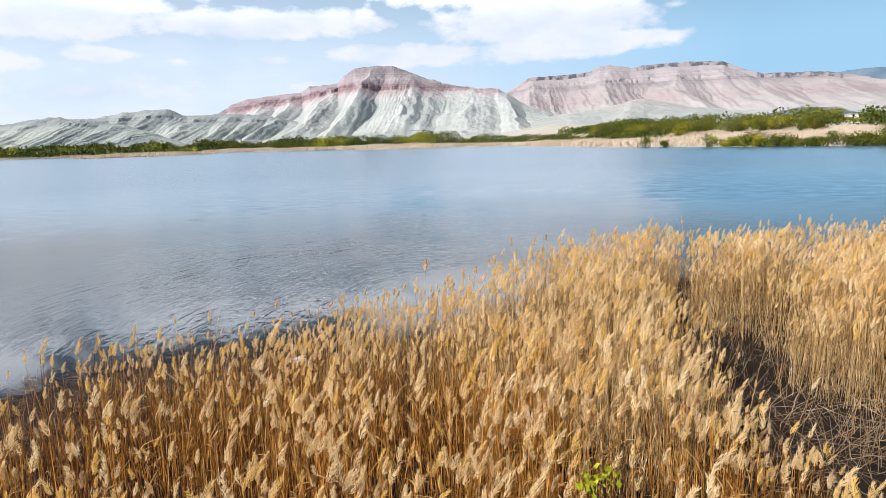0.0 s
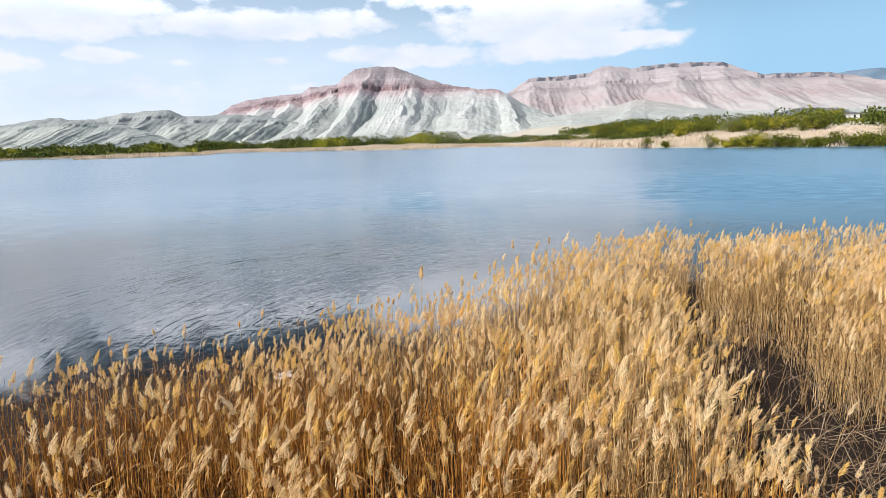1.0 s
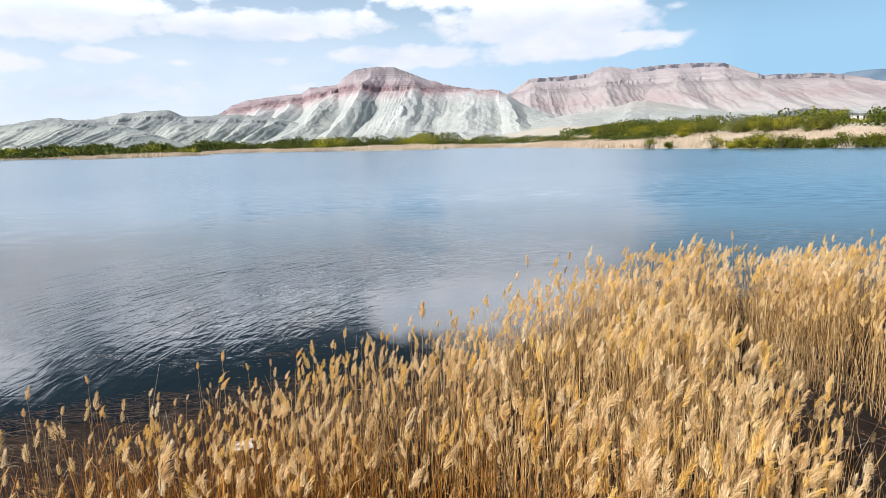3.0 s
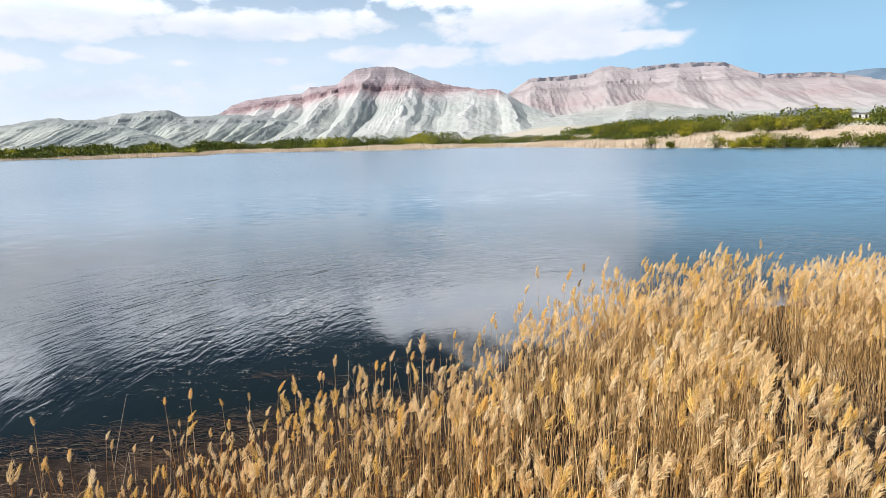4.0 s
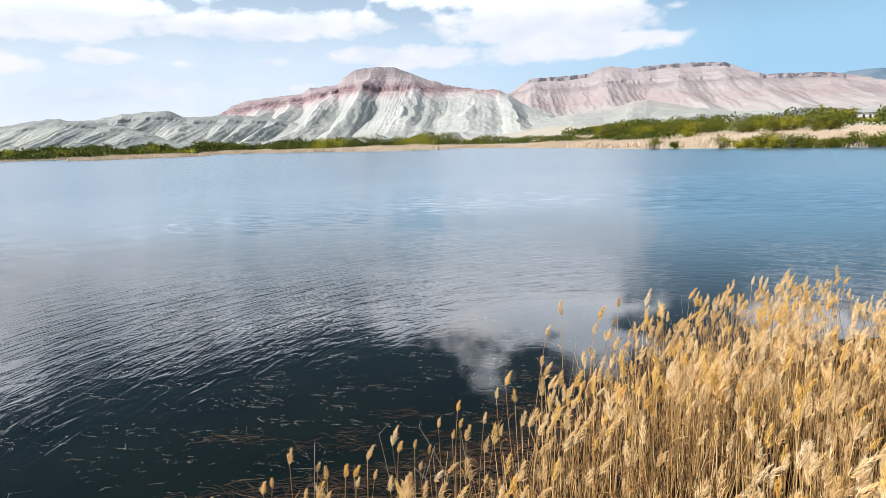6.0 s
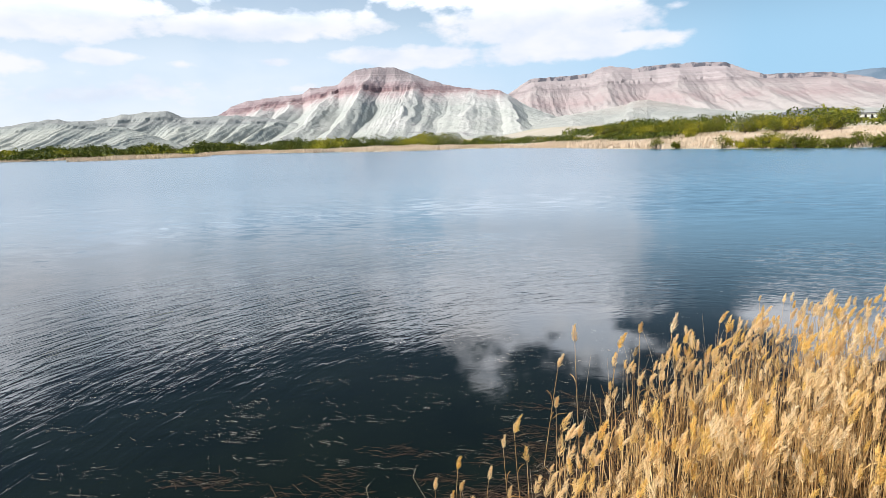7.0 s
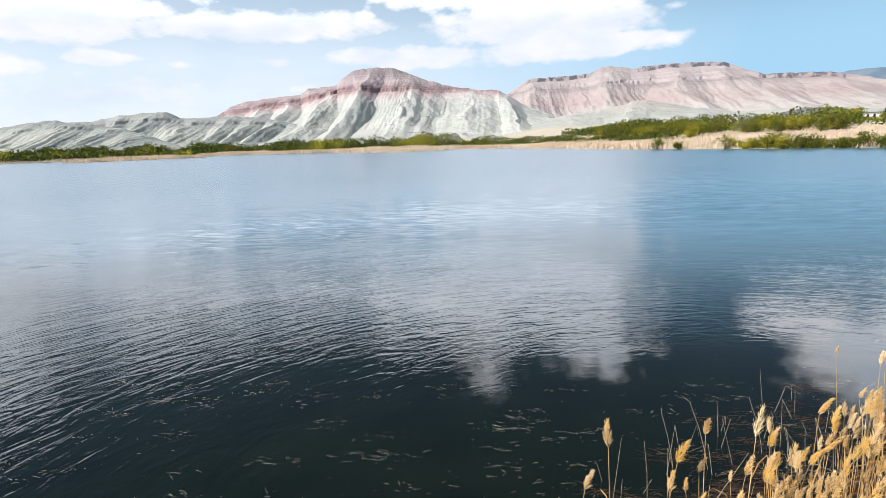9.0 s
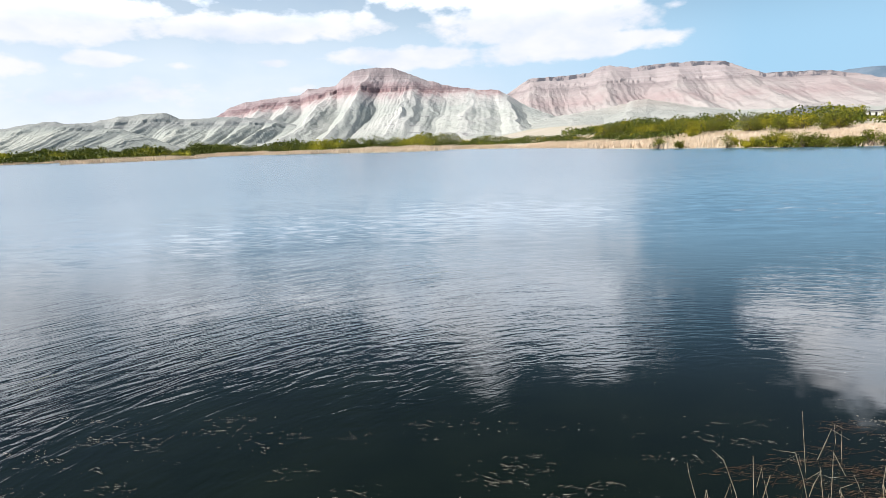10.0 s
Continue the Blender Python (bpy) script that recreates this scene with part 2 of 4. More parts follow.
def mat_rock(name, z0, z1, stops, crust=(0.56, 0.56, 0.53), seed=0.0, columns=0.0, wander=16.0, drip=10.0, dip=0.0):
    """Badland clay: colours in layers from z0 to z1 metres, streaked by rain."""
    r = Mat(name, 0.95, 0.1)
    x, y, z = r.xyz()
    wob = r.noise(0.012, 4.0, 0.6, r.mapping((1, 1, 1), (seed, seed, 0)))
    run = r.noise(1.0, 4.0, 0.65, r.mapping((0.055, 0.055, 0.004), (seed, 2, 0)))
    at = r.t.nodes.new("ShaderNodeAttribute")
    at.attribute_name = "crust"
    level = r.math("DIVIDE", r.math("ADD", r.math("MULTIPLY_ADD", r.math("MAXIMUM", r.math("SUBTRACT", -300.0, x), 0.0), dip, r.math("SUBTRACT", z, z0)), r.math("ADD", r.math("MULTIPLY_ADD", wob, wander, -wander / 2), r.math("MULTIPLY_ADD", run, drip, -drip / 2))), z1 - z0)
    level = r.math("MULTIPLY_ADD", at.outputs["Fac"], -0.06, level)
    base = r.ramp(level, stops)
    strata = r.noise(1.0, 4.0, 0.6, r.mapping((0.004, 0.004, 0.28), (seed, 0, 0)))
    streak = r.noise(1.0, 4.0, 0.6, r.mapping((0.05, 0.05, 0.03)))
    c = r.mix(r.math("MULTIPLY", r.remap(strata, 0.46, 0.64), r.remap(level, 0.50, 0.64, 0.03, 0.13)), base, (0.62, 0.58, 0.56))
    bed = r.noise(1.0, 4.0, 0.6, r.mapping((0.003, 0.003, 0.16), (seed, 9, 3)))
    c = r.mix(r.math("MULTIPLY", r.remap(bed, 0.56, 0.66), r.remap(level, 0.50, 0.64, 0.05, 0.17)), c, (0.22, 0.215, 0.21))
    salt = r.math("ADD", at.outputs["Fac"], r.math("MULTIPLY_ADD", streak, 0.9, -0.45))
    low = r.remap(level, 0.50, 0.66, 1.0, 0.25)
    c = r.mix(r.math("MULTIPLY", r.remap(salt, 0.30, 0.62), r.math("MULTIPLY", low, 0.36)), c, crust)
    c = r.mix(r.math("MULTIPLY", r.remap(r.noise(1.0, 5.0, 0.6, r.mapping((0.009, 0.009, 0.007))), 0.47, 0.64), r.math("MULTIPLY", low, 0.40)), c, crust)
    c = r.mix(r.math("MULTIPLY", r.remap(r.noise(0.02, 6.0, 0.7), 0.52, 0.7), 0.25), c, (0.30, 0.31, 0.30))
    if columns:     # jointed caprock: dark clefts between paler columns
        joint = r.noise(1.0, 4.0, 0.6, r.mapping((0.045, 0.045, 0.006), (seed, 0, 0)))
        c = r.mix(r.math("MULTIPLY", r.remap(joint, 0.42, 0.58), r.remap(level, columns - 0.02, columns + 0.02, 0.0, 0.75)), c, (0.33, 0.33, 0.35))
        ledge = r.noise(1.0, 5.0, 0.7, r.mapping((0.006, 0.006, 0.10), (seed, 4, 0)))
        spots = r.noise(0.05, 4.0, 0.7)
        c = r.mix(r.math("MULTIPLY", r.remap(ledge, 0.56, 0.64), r.remap(spots, 0.50, 0.62, 0.0, 0.6)), c, (0.16, 0.15, 0.16))
        rim = r.t.nodes.new("ShaderNodeAttribute")
        rim.attribute_name = "caprock"
        c = r.mix(r.math("MULTIPLY", rim.outputs["Fac"], r.remap(r.noise(1.0, 4.0, 0.6, r.mapping((0.05, 0.05, 0.02), (seed, 7, 0))), 0.42, 0.56, 0.12, 1.0)), c, (0.10, 0.10, 0.115))
    r.color(c)
    fine = r.noise(1.0, 6.0, 0.65, r.mapping((0.12, 0.12, 0.10)))
    r.bump(fine, 0.6, 3.5)
    return r.m


def mat_straw(name, dark, mid, light, scale, through_light, gold=None):
    s = Mat(name, 0.75, 0.2)
    n = s.noise(scale, 2.0, 0.5)
    c = s.ramp(n, [(0.30, dark), (0.52, mid), (0.72, light)])
    isl = s.geo.outputs["Random Per Island"]
    c = s.mix(s.math("MULTIPLY", s.math("MULTIPLY", isl, isl) if gold else isl, 0.4 if gold else 0.85), c, s.mix(0.85, c, dark))
    if gold:
        c = s.mix(s.math("MULTIPLY", s.remap(s.noise(scale * 1.3, 1.0, 0.4, s.mapping((1, 1, 0.35), (9, 4, 2))), 0.51, 0.64), 0.75), c, gold)
    s.color(c)
    if through_light:
        s.leafy(c, through_light)
    return s.m


def mat_leaf(name, dark, light, yellow, scale=0.6):
    s = Mat(name, 0.6, 0.3)
    isl = s.geo.outputs["Random Per Island"]
    c = s.mix(isl, dark, light)
    c = s.mix(s.remap(s.noise(scale, 3.0), 0.50, 0.70), c, yellow)
    s.color(c)
    s.leafy(c, 0.3)
    return s.m


def mat_plain(name, a, b, scale, rough=0.85):
    s = Mat(name, rough, 0.25)
    n = s.noise(scale, 5.0, 0.65)
    s.color(s.mix(s.remap(n, 0.35, 0.65), a, b))
    s.bump(n, 0.4, 0.02)
    return s.m


M_WATER = mat_water()
M_GROUND = mat_ground()
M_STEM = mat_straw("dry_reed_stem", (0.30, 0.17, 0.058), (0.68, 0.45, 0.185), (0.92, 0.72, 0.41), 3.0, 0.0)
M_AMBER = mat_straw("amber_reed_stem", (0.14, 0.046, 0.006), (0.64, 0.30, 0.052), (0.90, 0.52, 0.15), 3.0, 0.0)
M_PLUME = mat_straw("reed_plume", (0.70, 0.50, 0.25), (0.93, 0.72, 0.40), (0.97, 0.85, 0.60), 2.2, 0.42, (0.88, 0.60, 0.14))
M_DRYLEAF = mat_straw("dry_reed_leaf", (0.21, 0.10, 0.025), (0.52, 0.31, 0.11), (0.76, 0.52, 0.23), 4.0, 0.15)
M_LITTER = mat_straw("reed_litter", (0.06, 0.034, 0.018), (0.18, 0.11, 0.06), (0.44, 0.34, 0.23), 6.0, 0.0)
M_FLOAT = mat_straw("bleached_scraps", (0.30, 0.25, 0.18), (0.58, 0.53, 0.44), (0.82, 0.78, 0.70), 9.0, 0.0)
M_STALK = mat_straw("bleached_stalk", (0.34, 0.27, 0.18), (0.58, 0.49, 0.36), (0.80, 0.72, 0.58), 8.0, 0.0)
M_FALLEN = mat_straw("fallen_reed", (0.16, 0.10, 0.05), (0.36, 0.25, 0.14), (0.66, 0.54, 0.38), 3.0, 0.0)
# rotting debris colour, also used as painted shade between the reed stems
M_DEBRIS_SHADE = mat_straw("reed_debris_and_gap_shade", (0.018, 0.011, 0.008), (0.055, 0.033, 0.021), (0.16, 0.11, 0.07), 5.0, 0.0)
M_WEED = mat_straw("drowned_weed", (0.035, 0.018, 0.010), (0.095, 0.055, 0.028), (0.25, 0.18, 0.11), 5.0, 0.0)
M_FARREED = mat_straw("far_reeds", (0.54, 0.43, 0.30), (0.70, 0.57, 0.43), (0.80, 0.68, 0.54), 0.05, 0.2)
M_BUSH = mat_leaf("tamarisk_leaf", (0.050, 0.066, 0.006), (0.20, 0.205, 0.012), (0.42, 0.37, 0.02), 0.12)
M_HEDGE = mat_leaf("far_scrub_leaf", (0.025, 0.045, 0.005), (0.12, 0.145, 0.012), (0.34, 0.33, 0.022), 0.03)
M_GREYBUSH = mat_leaf("silvery_leaf", (0.10, 0.11, 0.06), (0.24, 0.25, 0.17), (0.20, 0.20, 0.09), 0.3)
M_SHRUB = mat_leaf("young_green_leaf", (0.18, 0.23, 0.01), (0.54, 0.55, 0.02), (0.68, 0.60, 0.03), 6.0)
M_BARK = mat_plain("bark", (0.06, 0.045, 0.03), (0.13, 0.10, 0.07), 9.0)
PALE = [(0.0, (0.383, 0.404, 0.357)), (0.4, (0.353, 0.378, 0.344)), (0.62, (0.327, 0.353, 0.325)), (0.74, (0.249, 0.268, 0.258)), (1.0, (0.284, 0.303, 0.289))]
M_HILL_W = mat_rock("pale_green_clay", 0, 60, PALE, (0.482, 0.494, 0.430), seed=3.0, wander=22.0, drip=6.0)
M_HILL_C = mat_rock("banded_red_clay", 8, 162, [(0.0, (0.387, 0.404, 0.365)), (0.40, (0.365, 0.389, 0.361)), (0.53, (0.430, 0.413, 0.396)), (0.595, (0.404, 0.323, 0.314)),
                    (0.635, (0.262, 0.176, 0.176)), (0.69, (0.200, 0.138, 0.146)), (0.725, (0.310, 0.241, 0.245)), (0.80, (0.335, 0.288, 0.288)), (0.86, (0.258, 0.215, 0.219)), (1.0, (0.245, 0.213, 0.217))],
                    seed=11.0, columns=1.2, wander=20.0, drip=26.0, dip=0.17)
M_HILL_E = mat_rock("pink_clay", 8, 200, [(0.0, (0.378, 0.370, 0.344)), (0.26, (0.370, 0.340, 0.325)), (0.40, (0.344, 0.280, 0.273)), (0.55, (0.361, 0.314, 0.305)), (0.66, (0.258, 0.222, 0.222)), (0.70, (0.353, 0.311, 0.305)),
                    (0.90, (0.331, 0.292, 0.292)), (1.0, (0.301, 0.267, 0.268))], (0.404, 0.378, 0.357), seed=23.0, columns=1.2, wander=10.0, drip=12.0)
M_HILL_T = mat_rock("tan_clay", 6, 90, [(0.0, (0.378, 0.391, 0.353)), (0.35, (0.344, 0.361, 0.331)), (0.6, (0.370, 0.344, 0.310)), (1.0, (0.353, 0.323, 0.292))], (0.447, 0.447, 0.417), seed=31.0)
# distance haze is mixed into the ridge's base colour as blue
M_HAZE_BLUE = mat_plain("hazed_wooded_ridge", (0.10, 0.15, 0.20), (0.15, 0.20, 0.25), 0.01)
M_SHEDWALL = mat_plain("whitewashed_wall", (0.62, 0.60, 0.55), (0.75, 0.73, 0.68), 0.8)
M_SHEDROOF = mat_plain("weathered_roof", (0.10, 0.10, 0.11), (0.18, 0.17, 0.17), 1.5)
M_DOOR_SHADE = mat_plain("doorway_shade", (0.015, 0.014, 0.012), (0.03, 0.028, 0.025), 2.0)
M_SCRAP = mat_plain("bleached_board", (0.34, 0.28, 0.22), (0.56, 0.49, 0.40), 12.0)
M_OUTCROP = mat_rock("dark_outcrop", 0, 60, [(0.0, (0.14, 0.15, 0.15)), (0.5, (0.11, 0.12, 0.13)), (1.0, (0.13, 0.14, 0.15))], (0.22, 0.22, 0.22), seed=41.0)


# ---- mesh helpers ----
def mesh_np(name, verts, quads, tris, mats, mat_q=None, mat_t=None, smooth=False):
    """A mesh from arrays: verts (n,3), quads (m,4), tris (k,3)."""
    me = bpy.data.meshes.new(name)
    nq, nt = len(quads), len(tris)
    me.vertices.add(len(verts))
    me.vertices.foreach_set("co", np.ascontiguousarray(verts, dtype=np.float32).ravel())
    me.loops.add(nq * 4 + nt * 3)
    idx = np.concatenate([np.asarray(quads, dtype=np.int32).ravel(), np.asarray(tris, dtype=np.int32).ravel()])
    me.loops.foreach_set("vertex_index", idx)
    me.polygons.add(nq + nt)
    me.polygons.foreach_set("loop_start", np.concatenate([np.arange(nq) * 4, nq * 4 + np.arange(nt) * 3]).astype(np.int32))
    for m in mats:
        me.materials.append(m)
    if mat_q is not None or mat_t is not None:
        a = np.zeros(nq, dtype=np.int32) if mat_q is None else np.asarray(mat_q, dtype=np.int32)
        b = np.zeros(nt, dtype=np.int32) if mat_t is None else np.asarray(mat_t, dtype=np.int32)
        me.polygons.foreach_set("material_index", np.concatenate([a, b]))
    me.polygons.foreach_set("use_smooth", np.full(nq + nt, smooth))
    me.update(calc_edges=True)
    return me


def part(name, me, parent, label=""):
    ob = new(name, me)
    ob.parent = parent
    return tagged(ob, label)


rng = np.random.default_rng(7)


def lattice(nx, ny, seed):
    return np.random.default_rng(seed).random((nx, ny))


def vnoise(x, y, seed, octaves=4, gain=0.5):
    """Smooth value noise of arrays, -1 to 1."""
    x, y = np.broadcast_arrays(np.asarray(x, float), np.asarray(y, float))
    out, amp, tot = np.zeros(x.shape), 1.0, 0.0
    for o in range(octaves):
        g = lattice(256, 256, seed + o * 17)
        xf, yf = x * 2 ** o + 31.7 * o, y * 2 ** o + 17.3 * o
        xi, yi = np.floor(xf).astype(int), np.floor(yf).astype(int)
        u, v = xf - xi, yf - yi
        u, v = u * u * (3 - 2 * u), v * v * (3 - 2 * v)
        a, b = g[xi % 256, yi % 256], g[(xi + 1) % 256, yi % 256]
        c, d = g[xi % 256, (yi + 1) % 256], g[(xi + 1) % 256, (yi + 1) % 256]
        out += amp * ((a * (1 - u) + b * u) * (1 - v) + (c * (1 - u) + d * u) * v - 0.5) * 2
        tot += amp
        amp *= gain
    return out / tot


def grid_faces(nu, nv):
    i = np.arange(nu - 1)[:, None] * nv + np.arange(nv - 1)[None, :]
    return np.stack([i, i + nv, i + nv + 1, i + 1], axis=-1).reshape(-1, 4)


# ---- ground and water ----
NEAR_X = [-4000, -60, -25, -12, -8, -4.5, -1, 1.5, 3, 6, 9, 14, 30, 200, 4000]
NEAR_Y = [-60, -30, -6, 7.6, 11.0, 12.2, 13.3, 15.2, 17.2, 19.4, 20.2, 21.5, 24, 8, -40]
FAR_X = [-4000, -900, -400, -330, -270, -235, -185, -114, -75, -27, 7, 28, 35, 48, 59, 70, 83, 140, 400, 4000]
FAR_Y = [760, 560, 491, 482, 486, 485, 473, 405, 396, 365, 313, 266, 238, 202, 182, 164, 148, 110, 60, 40]


def near_shore(x):
    return np.interp(x, NEAR_X, NEAR_Y)


def far_shore(x):
    return np.interp(x, FAR_X, FAR_Y)


def spit(x, y):
    """Two low reed spits off the far bank, 0 to 1 inside."""
    a = 1 - ((x + 222 + (y - 392) * 0.4) / 42) ** 2 - ((y - 392 - (x + 222) * 0.35) / 17) ** 2
    b = 1 - ((x + 62) / 36) ** 2 - ((y - 372 + (x + 62) * 0.9) / 26) ** 2
    return np.maximum(a, b)


def ground_z(x, y):
    wig = vnoise(np.asarray(x) * 0.5, np.asarray(y) * 0.5, 5, 4, 0.6) * 1.1
    dn = (near_shore(x) + wig - y) * 0.8
    zn = np.where(dn > 0, np.minimum(0.062 * dn, 0.95), np.maximum(0.10 * dn, -1.6))
    df = (y - far_shore(x)) * 0.7 + vnoise(np.asarray(x) * 0.05, np.asarray(y) * 0.05, 8, 3) * 5
    zf = np.where(df > 0, np.minimum(0.06 * df, np.interp(x, [-300, -100, 0, 60], [1.3, 2.2, 3.2, 5.0])) + np.clip(df - 160, 0, 1500) * 0.010 + np.clip(df - 60, 0, 300) * np.interp(x, [0, 60], [0.0, 0.024]), np.maximum(0.05 * df, -1.6))
    zs = np.clip(spit(np.asarray(x), np.asarray(y)) * 1.4, -2.0, 0.7)
    z = np.maximum(np.maximum(zn, zf), zs)
    return z + np.where(z > 0.05, vnoise(np.asarray(x) * 1.3, np.asarray(y) * 1.3, 3, 3) * 0.05, 0)


def stretched(n, inner, outer, centre):
    s = np.linspace(-1, 1, n)
    k = 7.2
    return centre + outer * np.sinh(k * s) / math.sinh(k) + inner * s


gx = np.unique(np.concatenate([stretched(120, 12, 4700, 1.0), np.linspace(-14, 16, 70)]))
gy = np.unique(np.concatenate([stretched(120, 12, 4700, 12.0), np.linspace(-3, 24, 70), np.linspace(130, 520, 90)]))
GX, GY = np.meshgrid(gx, gy, indexing="ij")
gv = np.stack([GX, GY, ground_z(GX, GY)], -1).reshape(-1, 3)
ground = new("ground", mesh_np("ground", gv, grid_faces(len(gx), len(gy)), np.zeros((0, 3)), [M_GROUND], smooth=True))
tagged(ground, "brown muddy lake bank and pale dry plain beyond", "ground", kind="structure")

wx, wy = np.linspace(-3000, 3000, 61), np.linspace(-120, 800, 47)
WX, WY = np.meshgrid(wx, wy, indexing="ij")
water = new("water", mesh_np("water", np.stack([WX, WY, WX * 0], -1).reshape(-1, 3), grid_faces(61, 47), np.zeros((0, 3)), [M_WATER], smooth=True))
tagged(water, "blue wind-rippled lake water reflecting white clouds", "water", kind="structure")

# ---- hills ----
EYE0 = (0.3, 4.2, 4.8)


def hill(name, label, crest, dist, depth, spurs, material, seed, cliff=0.0, bench=0.0, nu=420, nv=110, base=6.0, sag=1.2, rill=0.45, wander=0.45, side=0.12, ledge=None, dip=0.0, caps=()):
    """A ridge seen from the lake: crest as (azimuth, elevation) in degrees at a distance. Sharp spurs run down from it, spaced by a share of
    its depth, and the ground between them sags into gullies with side rills."""
    ca = np.array([c[0] for c in crest])
    ce = np.array([c[1] for c in crest])
    a = np.linspace(ca[0], ca[-1], nu)
    e = np.interp(a, ca, ce)
    jag = vnoise(a * 2.3, a * 0, seed + 40, 4, 0.6) * 0.09 * radians(1) * dist
    top = EYE0[2] + dist * np.tan(np.radians(e))
    t = np.concatenate([np.linspace(0, 1, nv), np.linspace(1.03, 1.5, 8)])
    A, T = np.meshgrid(a, t, indexing="ij")
    TOP = top[:, None] + jag[:, None] * np.clip((T - 0.93) / 0.07, 0, 1)
    F = (1 - T) * depth                      # metres in front of the crest
    U = np.radians(A) * (dist - F)           # metres sideways
    step = depth * spurs
    tc_ = np.clip(T, 0, 1)

    def flutes(width, seed_, amount):
        """0 in the gullies, 1 on the ridges between them; spacing and course are uneven."""
        u = U + vnoise(U / (width * 2.5), F / (width * 2.0), seed_, 3) * width * amount
        lo, hi = u.min() - width, u.max() + width
        r_ = np.random.default_rng(seed_)
        kn = np.sort(np.cumsum(r_.uniform(0.45, 1.55, int((hi - lo) / width) + 3)) * width + lo)
        i = np.clip(np.searchsorted(kn, u.ravel()), 1, len(kn) - 1).reshape(u.shape)
        f = (u - kn[i - 1]) / (kn[i] - kn[i - 1])
        return 1 - np.abs(2 * np.clip(f, 0, 1) - 1), r_.uniform(0.5, 1.0, len(kn) + 1)[i]

    big, strong = flutes(step, seed, wander)
    mid, strong2 = flutes(step * 0.36, seed + 3, wander)
    small, strong3 = flutes(step * 0.12, seed + 6, 0.4)
    prow = big ** 0.9
    floor_z = base - 3 + vnoise(U * 0.02, F * 0.02, seed + 2, 3) * 1.5
    # some ridges stop halfway in a blunt knoll before the main slope
    ridge = tc_ ** (0.95 + 0.35 * (1 - strong))
    gully = tc_ ** (sag + 0.35)
    carve = prow * (0.62 + 0.38 * strong) + (mid * strong2 - 0.5) * side * np.sin(np.pi * tc_) ** 0.5 + (small * strong3 - 0.4) * 0.09 * rill
    Z = floor_z + (TOP - floor_z) * (gully + (ridge - gully) * np.clip(carve, 0, 1.1))
    crust = np.clip((prow - 0.72) / 0.28, 0, 1) * 0.8 + np.clip((mid - 0.7) / 0.3, 0, 1) * 0.45
    Z = Z + vnoise(U / (depth * 0.05), F / (depth * 0.05), seed + 21, 4) * depth * 0.006 * np.clip((1 - T) * 8, 0, 1)
    rel = (Z - base) / np.maximum(TOP - base, 1)
    if bench:                                # a hard layer: a small cliff with a ledge above it
        k = np.clip((rel - bench) / 0.05, 0, 1)
        Z = Z + (TOP - base) * 0.055 * (k * k * (3 - 2 * k) - 0.5) * np.clip(1 - np.abs(rel - bench) / 0.22, 0, 1)
    if ledge:                                # a level red cliff, notched by runnels, with cones of debris below
        z0, high = ledge
        at_z = z0 - np.maximum(0, -300 - U) * dip + vnoise(U / 45, F * 0, seed + 51, 5, 0.7) * 11
        k = np.clip((Z - at_z) / 3.5, 0, 1)
        Z = Z + high * np.clip(0.55 + 1.1 * vnoise(U / 70, F * 0, seed + 57, 3), 0.1, 1.2) * (k * k * (3 - 2 * k) - 0.5) * np.clip(1 - np.abs(Z - at_z) / (high * 2.4), 0, 1) * np.clip((TOP - at_z - 4) / 12, 0, 1)
    capped = np.zeros(A.shape)
    if cliff:                                # a caprock wall below the rim
        rim = TOP - cliff * (1 + 0.25 * vnoise(U * 0.02, F * 0, seed + 31, 3))
        capped = ((T > 0.972) & (T <= 1.05) & np.any([(A > a0) & (A < a1) for a0, a1 in caps], axis=0)).astype(float)
        Z = np.where((Z > rim) & (T <= 1), np.where(T > 0.985, TOP, rim), Z)
    cap = EYE0[2] + (dist - F) / dist * (TOP - EYE0[2]) - depth * 0.004
    Z = np.where(T < 1, np.minimum(Z, cap), Z)
    foot = np.clip(T / 0.10, 0, 1)
    soil = ground_z(EYE0[0] + (dist - F) * np.sin(np.radians(A)), EYE0[1] + (dist - F) * np.cos(np.radians(A))) - 1.5
    Z = np.where(T <= 0.1, soil + (Z - soil) * foot * foot * (3 - 2 * foot), np.maximum(Z, soil))
    back = np.clip((T - 1) / 0.5, 0, 1)
    Z = np.where(T > 1, base - 4 + (TOP - base + 4) * (1 - back ** 1.2), Z)
    R = dist - F + np.maximum(T - 1, 0) * depth * 0.2
    X = EYE0[0] + R * np.sin(np.radians(A))
    Y = EYE0[1] + R * np.cos(np.radians(A))
    ob = new(name, mesh_np(name, np.stack([X, Y, Z], -1).reshape(-1, 3), grid_faces(nu, len(t)), np.zeros((0, 3)), [material], smooth=False))
    at = ob.data.attributes.new("crust", "FLOAT", "POINT")
    at.data.foreach_set("value", crust.ravel().astype(np.float32))
    at = ob.data.attributes.new("caprock", "FLOAT", "POINT")
    at.data.foreach_set("value", capped.ravel().astype(np.float32))
    return tagged(ob, label, "hill", "badland hills", "structure")


